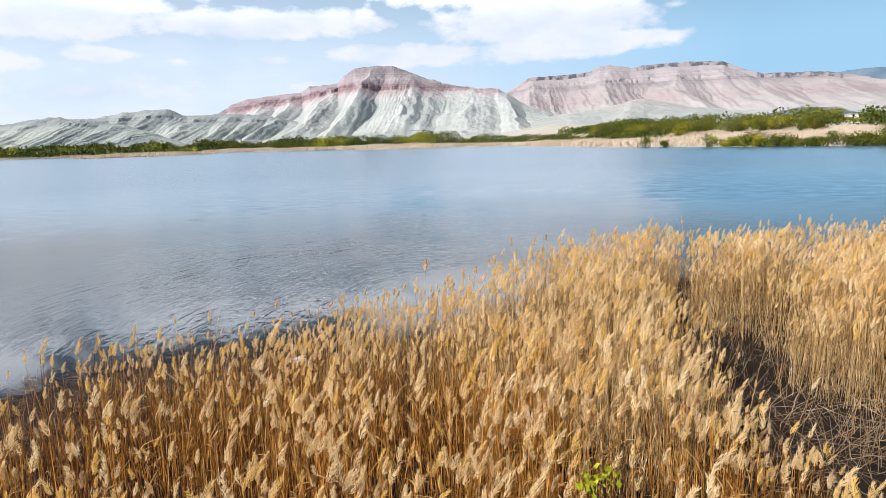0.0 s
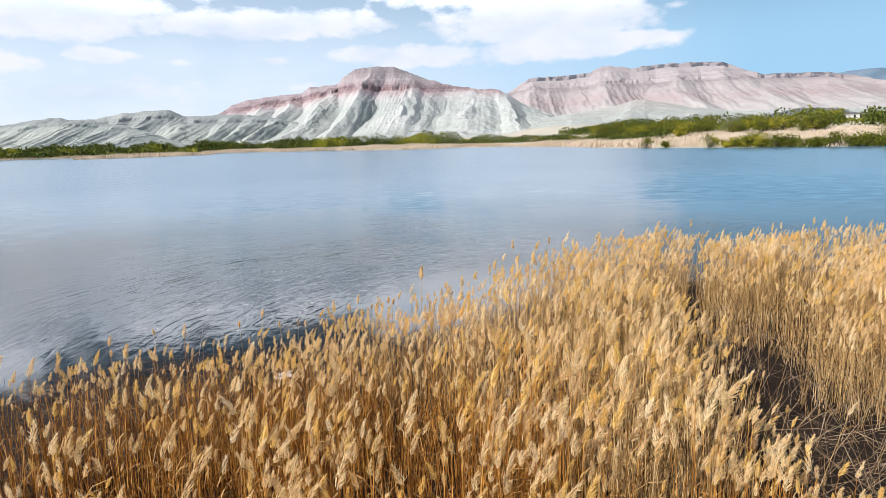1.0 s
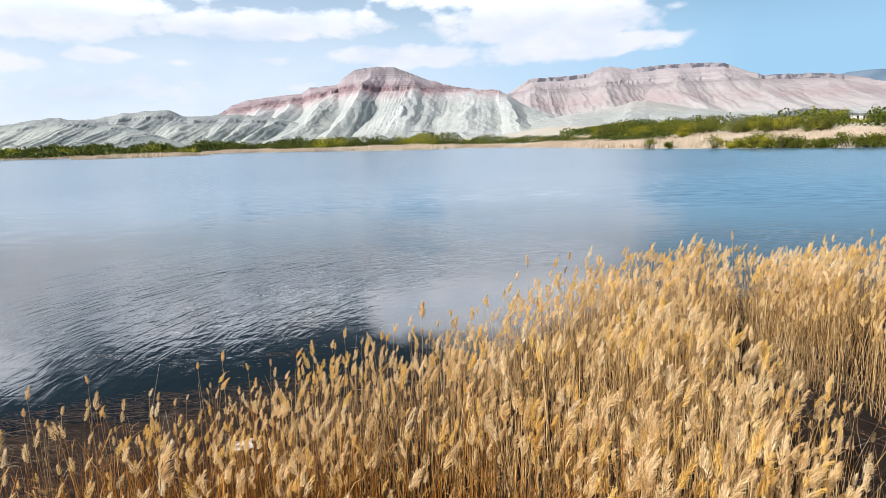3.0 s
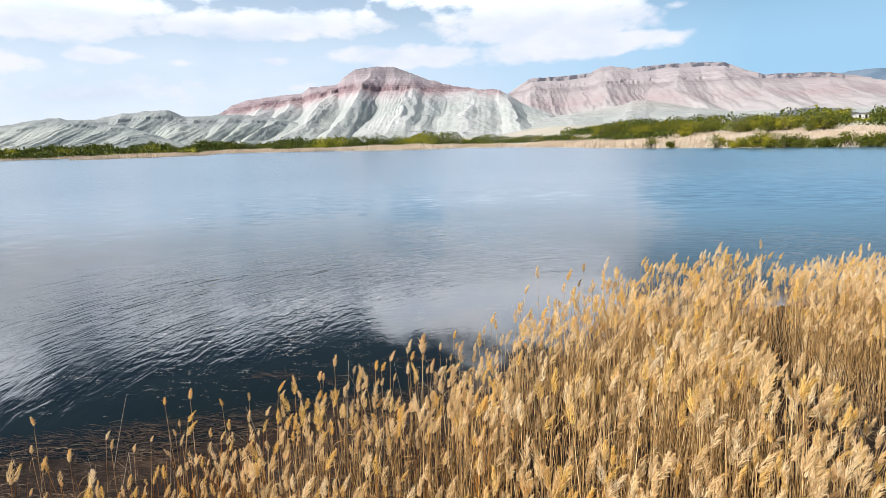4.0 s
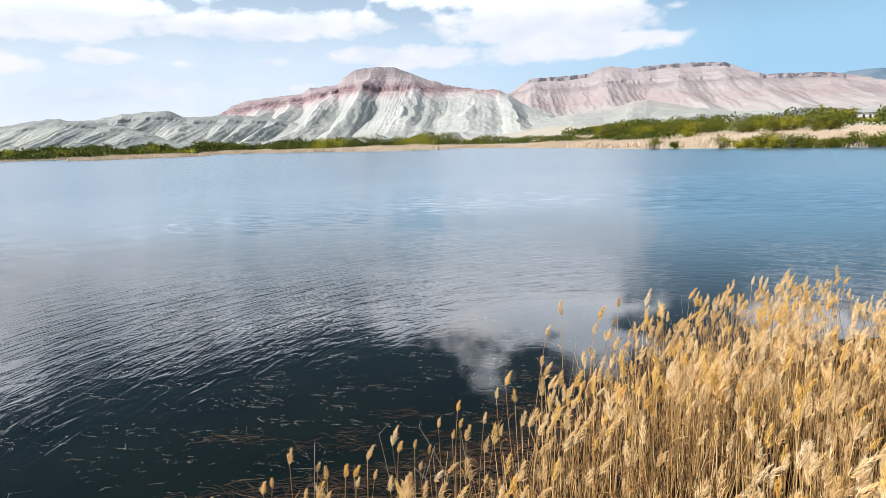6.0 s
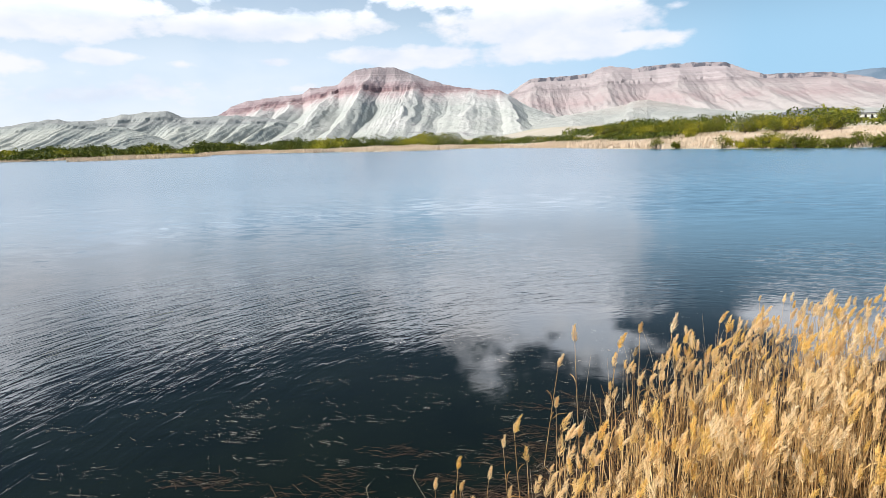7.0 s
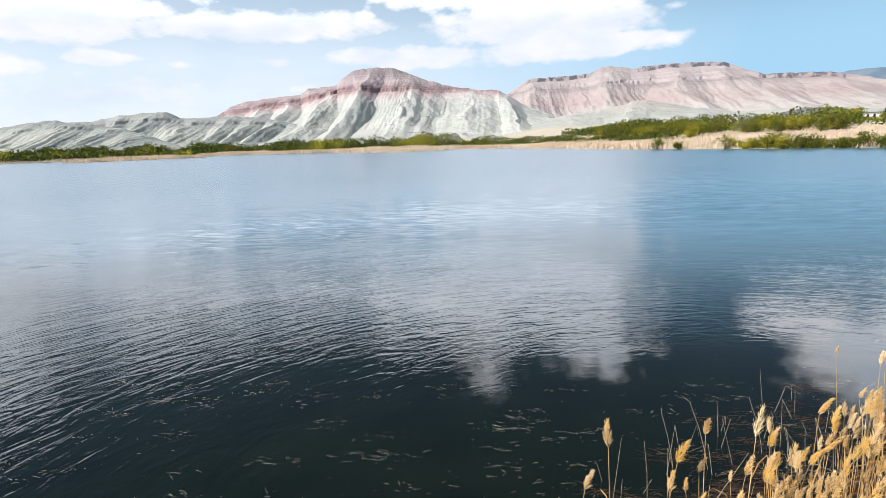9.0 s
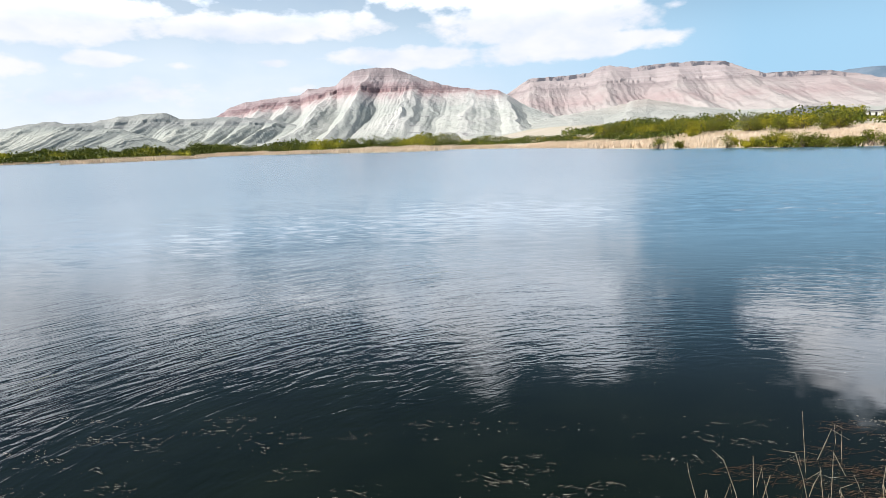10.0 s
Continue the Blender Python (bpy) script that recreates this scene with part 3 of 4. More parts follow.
hill("hill_west_front", "low pale grey-green clay hill cut by gullies", [(-60, 1.2), (-48, 1.9), (-41.2, 1.5), (-39.2, 1.81), (-37, 2.27), (-35.5, 2.46), (-33.6, 2.31), (-30.9, 1.91), (-28.9, 1.28), (-26.5, 0.3)],
     980, 150, 0.32, M_HILL_W, 100, bench=0.82, sag=1.7, rill=1.5, wander=0.35, side=0.16, nu=320, nv=80)
hill("hill_west", "pale grey-green eroded clay ridge", [(-62, 1.6), (-50, 2.4), (-41.8, 1.94), (-39.1, 2.1), (-35.7, 2.63), (-34.4, 2.45), (-32.8, 2.51), (-31, 2.88), (-27.7, 3.15), (-26.2, 2.58), (-22.7, 2.7), (-19.5, 2.4), (-15.7, 1.48), (-12, 0.5)],
     1180, 210, 0.32, M_HILL_W, 140, bench=0.78, sag=1.7, rill=1.3, wander=0.35, side=0.16, nu=320, nv=80)
hill("hill_centre", "banded hill with mauve top, dark red layer and white gullied slopes",
     [(-24.6, 2.2), (-22.4, 3.39), (-21.2, 3.84), (-18.9, 4.13), (-16.7, 4.28), (-16, 4.79), (-13.6, 5.03), (-13, 5.68), (-12, 6.27), (-10.3, 6.42), (-8.6, 6.34), (-7.4, 5.93), (-6.2, 5.37), (-3.7, 4.62), (-1.2, 4.24), (0.5, 4.13), (1.5, 3.56), (2.7, 2.79), (4.2, 2.15), (7.5, 0.9)],
     1400, 420, 0.20, M_HILL_C, 180, nu=560, nv=130, base=10, sag=1.40, side=0.18, rill=0.5, ledge=(111, 10), dip=0.17)
hill("hill_east", "long pink flat-topped mesa with a dark cliff rim",
     [(-1.5, 2.4), (1.5, 3.85), (2.5, 4.57), (3.2, 4.96), (6.1, 5.02), (8.2, 5.14), (9.2, 5.59), (10.1, 5.63), (11.7, 5.35), (14.4, 5.49), (17.4, 5.46), (18.9, 5.35), (19.9, 4.83), (21.6, 4.2), (26.2, 4.02), (27.1, 3.78), (29.6, 3.21), (36, 2.3), (50, 1.8), (62, 1.0)],
     2000, 620, 0.24, M_HILL_E, 230, cliff=15.0, nu=560, nv=115, base=14, sag=1.35, side=0.16, rill=0.8, ledge=(142, 9), caps=((2.9, 8.6), (12.2, 19.2), (21.4, 27.2)))
hill("hill_east_front", "low white and tan clay foothills", [(0.5, 0.5), (3.9, 1.33), (6.1, 1.73), (8.5, 2.02), (10.8, 2.34), (11.8, 2.62), (12.9, 2.72), (14.2, 2.45), (16.2, 1.99), (19.7, 1.47), (23.7, 1.36), (29.8, 1.2), (36, 1.0), (50, 0.8)],
     1250, 420, 0.34, M_HILL_T, 290, nu=300, nv=80, base=8)
hill("hill_outcrop", "low dark grey outcrop before the mesa", [(21.2, 0.6), (22.5, 1.1), (24, 1.38), (25.5, 1.45), (27, 1.32), (28.4, 0.9), (30, 0.6)], 820, 60, 0.5, M_OUTCROP, 310, nu=160, nv=30, base=7)
hill("hill_far", "distant wooded ridge coloured dark blue for the haze before it", [(20, 3.0), (25.1, 3.64), (26.9, 3.87), (28.3, 4.0), (29.6, 4.01), (33.8, 3.78), (45, 3.2), (60, 2.0)], 4200, 900, 0.5, M_HAZE_BLUE, 330, nu=120, nv=30, base=14)


# ---- reeds ----
CANOPY_X = [-12, -8, -6, -5, -3, -1.3, 0.3, 1.2, 1.75, 2.3, 3.5, 4.6, 6, 9, 13, 20, 40]
CANOPY_Y = [3.0, 5.6, 7.3, 8.5, 9.4, 10.8, 12.2, 13.2, 15.2, 15.8, 16.5, 17.1, 18.2, 18.4, 18.9, 19.6, 21]


def canopy_edge(x):
    return np.interp(x, CANOPY_X, CANOPY_Y)


def ribbon(points, widths, side):
    """Verts, quads and tris of a thin blade along points; a zero last width ends it in a tip."""
    v, q, t = [], [], []
    for p, w in zip(points[:-1], widths[:-1]):
        v += [p - side * w / 2, p + side * w / 2]
    n = len(points) - 1
    for i in range(n - 1):
        q.append((2 * i, 2 * i + 1, 2 * i + 3, 2 * i + 2))
    v.append(points[-1])
    t.append((2 * n - 2, 2 * n - 1, 2 * n))
    return v, q, t


def tube(points, radii, sides=3):
    v, q = [], []
    for p, r in zip(points, radii):
        for k in range(sides):
            f = 2 * math.pi * k / sides
            v.append(p + np.array((math.cos(f) * r, math.sin(f) * r, 0)))
    for i in range(len(points) - 1):
        for k in range(sides):
            q.append((i * sides + k, i * sides + (k + 1) % sides, (i + 1) * sides + (k + 1) % sides, (i + 1) * sides + k))
    return v, q, []


class Piece:
    """Gathers blades and tubes into arrays."""

    def __init__(self):
        self.v, self.q, self.t, self.mq, self.mt, self.n = [], [], [], [], [], 0

    def add(self, vqt, mat=0):
        v, q, t = vqt
        self.v += v
        self.q += [tuple(i + self.n for i in f) for f in q]
        self.t += [tuple(i + self.n for i in f) for f in t]
        self.mq += [mat] * len(q)
        self.mt += [mat] * len(t)
        self.n += len(v)

    def arrays(self):
        return (np.array(self.v, float), np.array(self.q, int).reshape(-1, 4), np.array(self.t, int).reshape(-1, 3), np.array(self.mq, int), np.array(self.mt, int))


def unit(v):
    return v / np.linalg.norm(v)


def stem_points(h, bend, rs, n=4):
    k = np.linspace(0, 1, n + 1)
    sx, sy = rs.normal(0, 0.03), rs.normal(0, 0.04)
    return [np.array((bend * s ** 2 + sx * s, sy * s, h * s)) for s in k]


def add_plume(pc, foot, way, length, strands, rs, mat, wide=0.010, fine=False):
    """A feathery seed head: strands that leave a bowed axis and hang to the lee side."""
    lee = np.array((0.9, -0.25, 0.0))
    axis = lambda s: foot + length * (way * s + (lee * 0.30 - np.array((0, 0, 0.12))) * s ** 2 * 0.8)
    for k in range(strands):
        s = (k + rs.random()) / strands * 0.92
        f = rs.uniform(0, 2 * math.pi)
        out = np.array((math.cos(f), math.sin(f), 0.0))
        rad = length * 0.10 * math.sin(math.pi * min(1.0, (s * 0.9 + 0.12)) ** 0.75)
        d = unit(way * rs.uniform(0.7, 1.0) + out * rs.uniform(0.05, 0.48) + lee * 0.28 + rs.normal(0, 0.11, 3))
        ln = length * rs.uniform(0.16, 0.33) * (1.2 - 0.6 * s)
        p0 = axis(s) + out * rad * rs.random() ** 0.6 - way * length * 0.04
        p1 = p0 + d * ln * 0.6
        p2 = p1 + unit(d + np.array((0.2, -0.05, -0.35))) * ln * 0.4
        side = unit(np.cross(d, rs.normal(0, 1, 3)))
        w = wide * rs.uniform(0.7, 1.4)
        if fine:
            pc.add(ribbon([p0, p1, p2], [w * 0.6, w, 0], side), mat)
        else:
            pc.add(([p0 - side * w * 0.6, p0 + side * w * 0.6, p2], [], [(0, 1, 2)]), mat)


def add_leaf(pc, foot, rs, mat, ln):
    f = rs.normal(0.0, 0.9)
    d = np.array((math.cos(f), math.sin(f), 0.0))
    up = np.array((0, 0, 1.0))
    pts = [foot, foot + d * ln * 0.30 + up * ln * 0.30, foot + d * ln * 0.68 + up * ln * 0.36, foot + d * ln * 0.95 + up * ln * rs.uniform(0.0, 0.25)]
    side = unit(np.cross(d, up) + up * rs.normal(0, 0.3))
    pc.add(ribbon(pts, [0.005, 0.012, 0.009, 0], side), mat)


def reed_piece(seed, h, strands, leaves, wide=0.010, length=None):
    rs = np.random.default_rng(seed)
    pc = Piece()
    pts = stem_points(h * 0.86, rs.uniform(-0.03, 0.08), rs)
    pc.add(tube(pts, [0.0048, 0.0045, 0.004, 0.0034, 0.0024]), 0)
    way = unit(unit(pts[-1] - pts[-2]) + np.array((rs.uniform(-0.26, 0.28), rs.normal(0, 0.24), 0)))
    add_plume(pc, pts[-1], way, length or rs.uniform(0.15, 0.255), strands, rs, 2, wide)
    for k in range(leaves):
        s = rs.uniform(0.35, 0.85)
        i = min(3, int(s * 4))
        add_leaf(pc, pts[i] + (pts[i + 1] - pts[i]) * (s * 4 - i), rs, 1, rs.uniform(0.18, 0.38))
    return pc.arrays()


def scatter(pieces, pick, pos, yaw, scale, lean):
    """Many transformed copies of small pieces as one set of arrays."""
    V, Q, Tt, MQ, MT, base = [], [], [], [], [], 0
    for k, (v, q, t, mq, mt) in enumerate(pieces):
        sel = np.nonzero(pick == k)[0]
        if not len(sel):
            continue
        c, s = np.cos(yaw[sel])[:, None], np.sin(yaw[sel])[:, None]
        sc = scale[sel][:, None]
        x = (v[None, :, 0] * c - v[None, :, 1] * s) * sc + lean[sel, 0][:, None] * v[None, :, 2] + pos[sel, 0][:, None]
        y = (v[None, :, 0] * s + v[None, :, 1] * c) * sc + lean[sel, 1][:, None] * v[None, :, 2] + pos[sel, 1][:, None]
        z = v[None, :, 2] * sc + pos[sel, 2][:, None]
        V.append(np.stack([x, y, z], -1).reshape(-1, 3))
        off = base + np.arange(len(sel)) * len(v)
        Q.append((q[None] + off[:, None, None]).reshape(-1, 4))
        Tt.append((t[None] + off[:, None, None]).reshape(-1, 3))
        MQ.append(np.tile(mq, len(sel)))
        MT.append(np.tile(mt, len(sel)))
        base += len(sel) * len(v)
    return np.concatenate(V), np.concatenate(Q), np.concatenate(Tt), np.concatenate(MQ), np.concatenate(MT)


def hollow(x, y):
    """Under 1 in the two places where the stand has been flattened."""
    wob = vnoise(x * 0.9, y * 0.9, 66, 3) * 0.5
    return np.minimum(((x - 5.1) / 1.5) ** 2 + ((y - 5.5) / 3.1) ** 2, ((x - 5.15) / 1.1) ** 2 + ((y - 10.7) / 2.0) ** 2) + wob


def in_stand(x, y, rs):
    """How densely reeds stand at a place, 0 to 1."""
    d = canopy_edge(x) + vnoise(x * 0.9, y * 0.9, 61, 2) * 0.6 - y
    k = np.clip(d / np.where(x < 0.2, 2.6, 0.9) + np.where(x < 0.2, 0.10, 0.35), 0, 1)
    clump = np.clip(0.70 + vnoise(x * 1.1, y * 1.1, 71, 3) * 1.5, 0.12, 1.25)
    shrub_gap = ((x - 1.5) / 0.4) ** 2 + ((y - 2.2) / 0.75) ** 2
    lane = np.where(y > 10.6, ((x - 4.4 - 0.297 * (y - 10.6)) / 0.20) ** 2, 9.0)    # a narrow way through to the water
    k = k * np.where(np.minimum(hollow(x, y), shrub_gap) < 1, 0.02, 1.0) * np.where(lane < 1, 0.12, 1.0) * clump
    side = (x > 0.8 - 0.87 * (y + 1.6) - 1.6) & (x < 0.8 + 0.62 * (y + 1.6) + 2.4)
    return k * side


def stand_points(per_m2, seed, tufts=False):
    rs = np.random.default_rng(seed)
    n = int(26 * 20 * per_m2)
    x, y = rs.uniform(-10, 16, n), rs.uniform(0.8, 20.8, n)
    keep = rs.random(n) < in_stand(x, y, rs)
    if tufts:
        keep &= rs.random(n) < np.clip(0.95 + vnoise(x * 2.6, y * 2.6, 78, 2) * 1.5, 0.15, 1.0)
        keep &= rs.random(n) < np.clip(0.78 + 0.25 * (x > 2.5) + vnoise(x * 0.7, y * 0.7, 76, 3) * 1.6, 0.15, 1.0) * np.clip(0.82 + (x + 0.5 * y - 1.5) / 6, 0.80, 1.0)
    x, y = x[keep], y[keep]
    return x, y, ground_z(x, y), rs


def reed_height(x, y):
    """Stand height above the soil: tall on the bank, lower at the western water's edge."""
    low = np.clip((y - 4.5) / 4, 0, 1) * np.clip((0.8 - x) / 3.5, 0, 1)
    east = np.clip((x - 4.5) / 3, 0, 1) * np.clip((y - 12) / 4, 0, 1)
    beaten = np.clip(1.9 - np.sqrt(np.maximum(hollow(x, y + 0.9), 0.0)), 0, 1)
    return 1.98 - 0.75 * beaten - 0.46 * low - 0.26 * east + vnoise(x * 0.55, y * 0.55, 81, 3) * 0.26


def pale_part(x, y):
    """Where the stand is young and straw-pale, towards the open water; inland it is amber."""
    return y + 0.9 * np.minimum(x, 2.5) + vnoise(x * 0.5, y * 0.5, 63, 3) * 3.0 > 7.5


STAND = [reed_piece(200 + k, 2.0, 104, 1, 0.0043, 0.135 + 0.005 * k) for k in range(20)]
STAND_YOUNG = [reed_piece(260 + k, 2.0, 112, 1, 0.0054, 0.17 + 0.006 * k) for k in range(20)]
px, py, pz, rs = stand_points(106, 300, True)
n = len(px)
sc = reed_height(px, py) / 2.0 * rs.normal(0.97, 0.11, n)
lean = np.stack([rs.normal(0.0, 0.06, n), rs.normal(-0.01, 0.06, n)], -1)
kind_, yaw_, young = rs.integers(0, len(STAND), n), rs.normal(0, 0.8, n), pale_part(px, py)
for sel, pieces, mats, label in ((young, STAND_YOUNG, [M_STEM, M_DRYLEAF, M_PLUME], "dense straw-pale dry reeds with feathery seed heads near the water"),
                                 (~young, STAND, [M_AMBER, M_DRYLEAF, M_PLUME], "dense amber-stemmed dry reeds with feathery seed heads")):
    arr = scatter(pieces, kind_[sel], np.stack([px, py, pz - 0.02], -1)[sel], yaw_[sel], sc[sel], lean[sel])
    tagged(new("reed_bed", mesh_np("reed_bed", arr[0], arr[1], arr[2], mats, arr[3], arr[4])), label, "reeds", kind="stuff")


SPARSE = [reed_piece(230 + k, 2.0, 30, 1, 0.012) for k in range(8)]
rs = np.random.default_rng(330)
px, py = rs.uniform(-16, 22, 3600), rs.uniform(-9, 20, 3600)
edge = canopy_edge(px) - py
keep = (edge > 0) & (in_stand(px, py, rs) <= 0) & (rs.random(len(px)) < np.clip(edge / 2, 0, 1))
keep &= ~((np.abs(px - 0.6) < 1.2) & (py > -3.5) & (py < 2.0))
keep &= hollow(px, py) > 1
px, py = px[keep], py[keep]
n = len(px)
arr = scatter(SPARSE, rs.integers(0, 8, n), np.stack([px, py, ground_z(px, py) - 0.02], -1), rs.normal(0, 0.6, n), reed_height(px, py) / 2.0 * rs.normal(0.97, 0.1, n), rs.normal(0, 0.06, (n, 2)))
outer = new("reed_bed", mesh_np("reed_bed", arr[0], arr[1], arr[2], [M_STEM, M_DRYLEAF, M_PLUME], arr[3], arr[4]))
tagged(outer, "golden dry reeds covering the rest of the bank", "reeds", kind="stuff")


def bare_piece(seed, leafy=3):
    rs = np.random.default_rng(seed)
    pc = Piece()
    pts = stem_points(rs.uniform(1.2, 1.85), rs.normal(0.06, 0.12), rs, 3)
    pc.add(tube(pts, [0.0048, 0.0044, 0.0038, 0.0022]), 0)
    for k in range(rs.integers(0, leafy)):
        i = rs.integers(0, 3)
        add_leaf(pc, pts[i] + (pts[i + 1] - pts[i]) * rs.random(), rs, 1, rs.uniform(0.2, 0.42))
    return pc.arrays()


BARE = [bare_piece(400 + k) for k in range(12)]
px, py, pz, rs = stand_points(112, 310)
fit = pale_part(px, py) <= (rs.random(len(px)) < 0.72)
px, py, pz = px[fit], py[fit], pz[fit]
n = len(px)
lean = np.stack([rs.normal(0.02, 0.12, n), rs.normal(0, 0.12, n)], -1)
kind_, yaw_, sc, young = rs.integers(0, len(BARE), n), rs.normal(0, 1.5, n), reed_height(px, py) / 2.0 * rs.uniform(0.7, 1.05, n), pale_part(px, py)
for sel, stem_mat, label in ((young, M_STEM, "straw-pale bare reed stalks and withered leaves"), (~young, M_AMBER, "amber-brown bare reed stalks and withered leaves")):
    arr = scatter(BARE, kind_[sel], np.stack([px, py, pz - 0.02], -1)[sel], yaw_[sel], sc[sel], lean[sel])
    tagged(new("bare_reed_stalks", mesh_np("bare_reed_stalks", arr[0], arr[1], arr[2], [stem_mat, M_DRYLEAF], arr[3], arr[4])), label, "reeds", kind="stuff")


# near-black stalks low in the stand put the shade of its gaps into colour
OLD = [bare_piece(440 + k, 1) for k in range(8)]
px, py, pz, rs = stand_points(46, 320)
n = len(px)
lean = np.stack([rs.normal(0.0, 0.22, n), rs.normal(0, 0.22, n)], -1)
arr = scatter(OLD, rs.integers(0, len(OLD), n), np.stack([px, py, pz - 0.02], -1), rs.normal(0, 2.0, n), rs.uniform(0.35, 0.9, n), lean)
old = new("old_stalks_gap_shade", mesh_np("old_stalks_gap_shade", arr[0], arr[1], arr[2], [M_DEBRIS_SHADE, M_DEBRIS_SHADE], arr[3], arr[4]))
tagged(old, "dark brown rotted old stalks low between the reeds, darkened to stand in for shade", "reeds", kind="stuff")


def reed_thing(seed, h):
    """One reed of its own: stem, leaves and a full plume."""
    rs = np.random.default_rng(seed)
    root = new("reed")
    tagged(root, "tall dry reed with a tawny feathery plume beside the water", "reed", "reeds at the water's edge")
    pts = stem_points(h * 0.86, rs.uniform(-0.03, 0.14), rs, 6)
    pc = Piece()
    pc.add(tube(pts, list(np.linspace(0.005, 0.0024, 7)), 5), 0)
    v, q, t, mq, mt = pc.arrays()
    stem = part("stem", mesh_np("stem", v, q, t, [M_STEM], smooth=True), root)
    pc = Piece()
    way = unit(unit(pts[-1] - pts[-2]) + np.array((rs.uniform(-0.15, 0.25), rs.normal(0, 0.15), 0)))
    add_plume(pc, pts[-1], way, rs.uniform(0.15, 0.25), 190, rs, 0, 0.0046, True)
    v, q, t, mq, mt = pc.arrays()
    part("plume", mesh_np("plume", v, q, t, [M_PLUME]), root, "feathery straw-coloured plume")
    for k in range(rs.integers(1, 4)):
        pc = Piece()
        i = rs.integers(2, 5)
        add_leaf(pc, pts[i], rs, 0, rs.uniform(0.18, 0.4))
        v, q, t, mq, mt = pc.arrays()
        part("leaf", mesh_np("leaf", v, q, t, [M_DRYLEAF]), stem)
    return root


rs = np.random.default_rng(500)
protos = [reed_thing(510 + k, 1.9) for k in range(9)]
spots = []
PROUD = [(2.1, 15.7, 1.84), (3.3, 16.2, 2.06), (3.5, 16.5, 2.13), (2.2, 16.05, 2.13), (0.75, 15.7, 1.75), (1.6, 15.7, 2.04), (1.35, 16.1, 2.0),
         (-0.47, 9.07, 2.8), (-1.35, 11.0, 1.84), (-3.4, 9.8, 1.95), (0.37, 10.9, 1.71), (5.4, 18.85, 1.78), (5.7, 20.2, 1.44), (3.9, 8.27, 2.1),
         (-2.17, 5.6, 2.65), (-3.4, 9.3, 1.7), (2.0, 14.5, 2.2), (0.97, 13.7, 1.45), (4.35, 16.5, 2.1), (7.7, 18.2, 1.7)]
for k in range(170):
    x = rs.uniform(-6.0, 8.5)
    y = float(canopy_edge(x)) + (rs.uniform(-0.4, 1.5) if x < 1 or x > 5.2 else rs.uniform(-0.7, 0.25))
    spots.append((x, y))
heights = [None] * len(spots) + [p[2] for p in PROUD]
spots += [p[:2] for p in PROUD]
for k, (x, y) in enumerate(spots):
    s = float(reed_height(np.array(x), np.array(y))) / 2.0 * rs.uniform(0.75, 1.1)
    if heights[k]:
        s = (heights[k] - float(ground_z(np.array(x), np.array(y)))) / 1.78
    m = Matrix.Translation((x, y, float(ground_z(np.array(x), np.array(y))) - 0.02)) @ pose(0, 0, 0, rs.normal(0, 4), rs.normal(1, 5), rs.normal(0, 30)) @ Matrix.Scale(s, 4)
    if k < len(protos):
        protos[k].matrix_basis = m
    else:
        ob = copy_thing(protos[k % len(protos)], m @ Matrix.Diagonal((*[1 / c for c in protos[k % len(protos)].scale], 1)))


# ---- broken stalks, litter and floating scraps ----
def stalk_mesh(seed):
    rs = np.random.default_rng(seed)
    h = rs.uniform(0.35, 1.0)
    pts = stem_points(h, rs.normal(0, 0.08), rs, 3)
    pc = Piece()
    pc.add(tube(pts, [0.0024, 0.0023, 0.0021, 0.0014], 5), 0)
    if rs.random() < 0.4:
        e = pts[-1] + np.array((rs.uniform(0.1, 0.25), rs.normal(0, 0.1), rs.uniform(-0.2, 0.1)))
        pc.add(tube([pts[-1], (pts[-1] + e) / 2, e], [0.0026, 0.0022, 0.0014], 4), 0)
    v, q, t, mq, mt = pc.arrays()
    return mesh_np("stalk", v, q, t, [M_STALK], smooth=True)


stalk_meshes = [stalk_mesh(600 + k) for k in range(8)]
rs = np.random.default_rng(620)
for k in range(95):
    if k < 62:
        x = rs.normal(3.7, 1.7)
        y = float(canopy_edge(x)) + rs.uniform(0.6, 3.6)
    else:
        x = rs.uniform(-6.0, 2.0)
        y = float(canopy_edge(x)) + rs.uniform(0.5, 3.4)
    ob = new("reed_stalk", stalk_meshes[k % 8])
    tagged(ob, "bare broken reed stalk standing in shallow water", "reed stalk", "broken stalks in the shallows")
    ob.matrix_basis = Matrix.Translation((x, y, float(ground_z(np.array(x), np.array(y))) - 0.03)) @ pose(0, 0, 0, rs.normal(0, 9), rs.normal(3, 10), rs.uniform(0, 360)) @ Matrix.Scale(rs.uniform(0.8, 1.5), 4)


def straw_piece(seed, ln):
    rs = np.random.default_rng(seed)
    pc = Piece()
    pts = [np.array((ln * (s - 0.5), 0.10 * ln * math.sin(s * 4 + seed), 0.004 + 0.02 * rs.random())) for s in (0, 0.35, 0.7, 1)]
    pc.add(ribbon(pts, [0.007, 0.009, 0.007, 0], np.array((0, 1.0, 0.15))), 0)
    return pc.arrays()


STRAW = [straw_piece(650 + k, ln) for k, ln in enumerate((0.12, 0.2, 0.3, 0.45, 0.6, 0.8))]


def strew(name, label, category, x, y, z, mat, rs, tilt=0.06, big=1.0):
    n = len(x)
    arr = scatter(STRAW, rs.integers(0, len(STRAW), n), np.stack([x, y, z], -1), rs.normal(0.1, 0.45, n), rs.uniform(0.5, 1.2, n) * big, np.zeros((n, 2)))
    v = arr[0]
    ob = new(name, mesh_np(name, v, arr[1], arr[2], [mat], arr[3], arr[4]))
    return tagged(ob, label, category, kind="stuff")


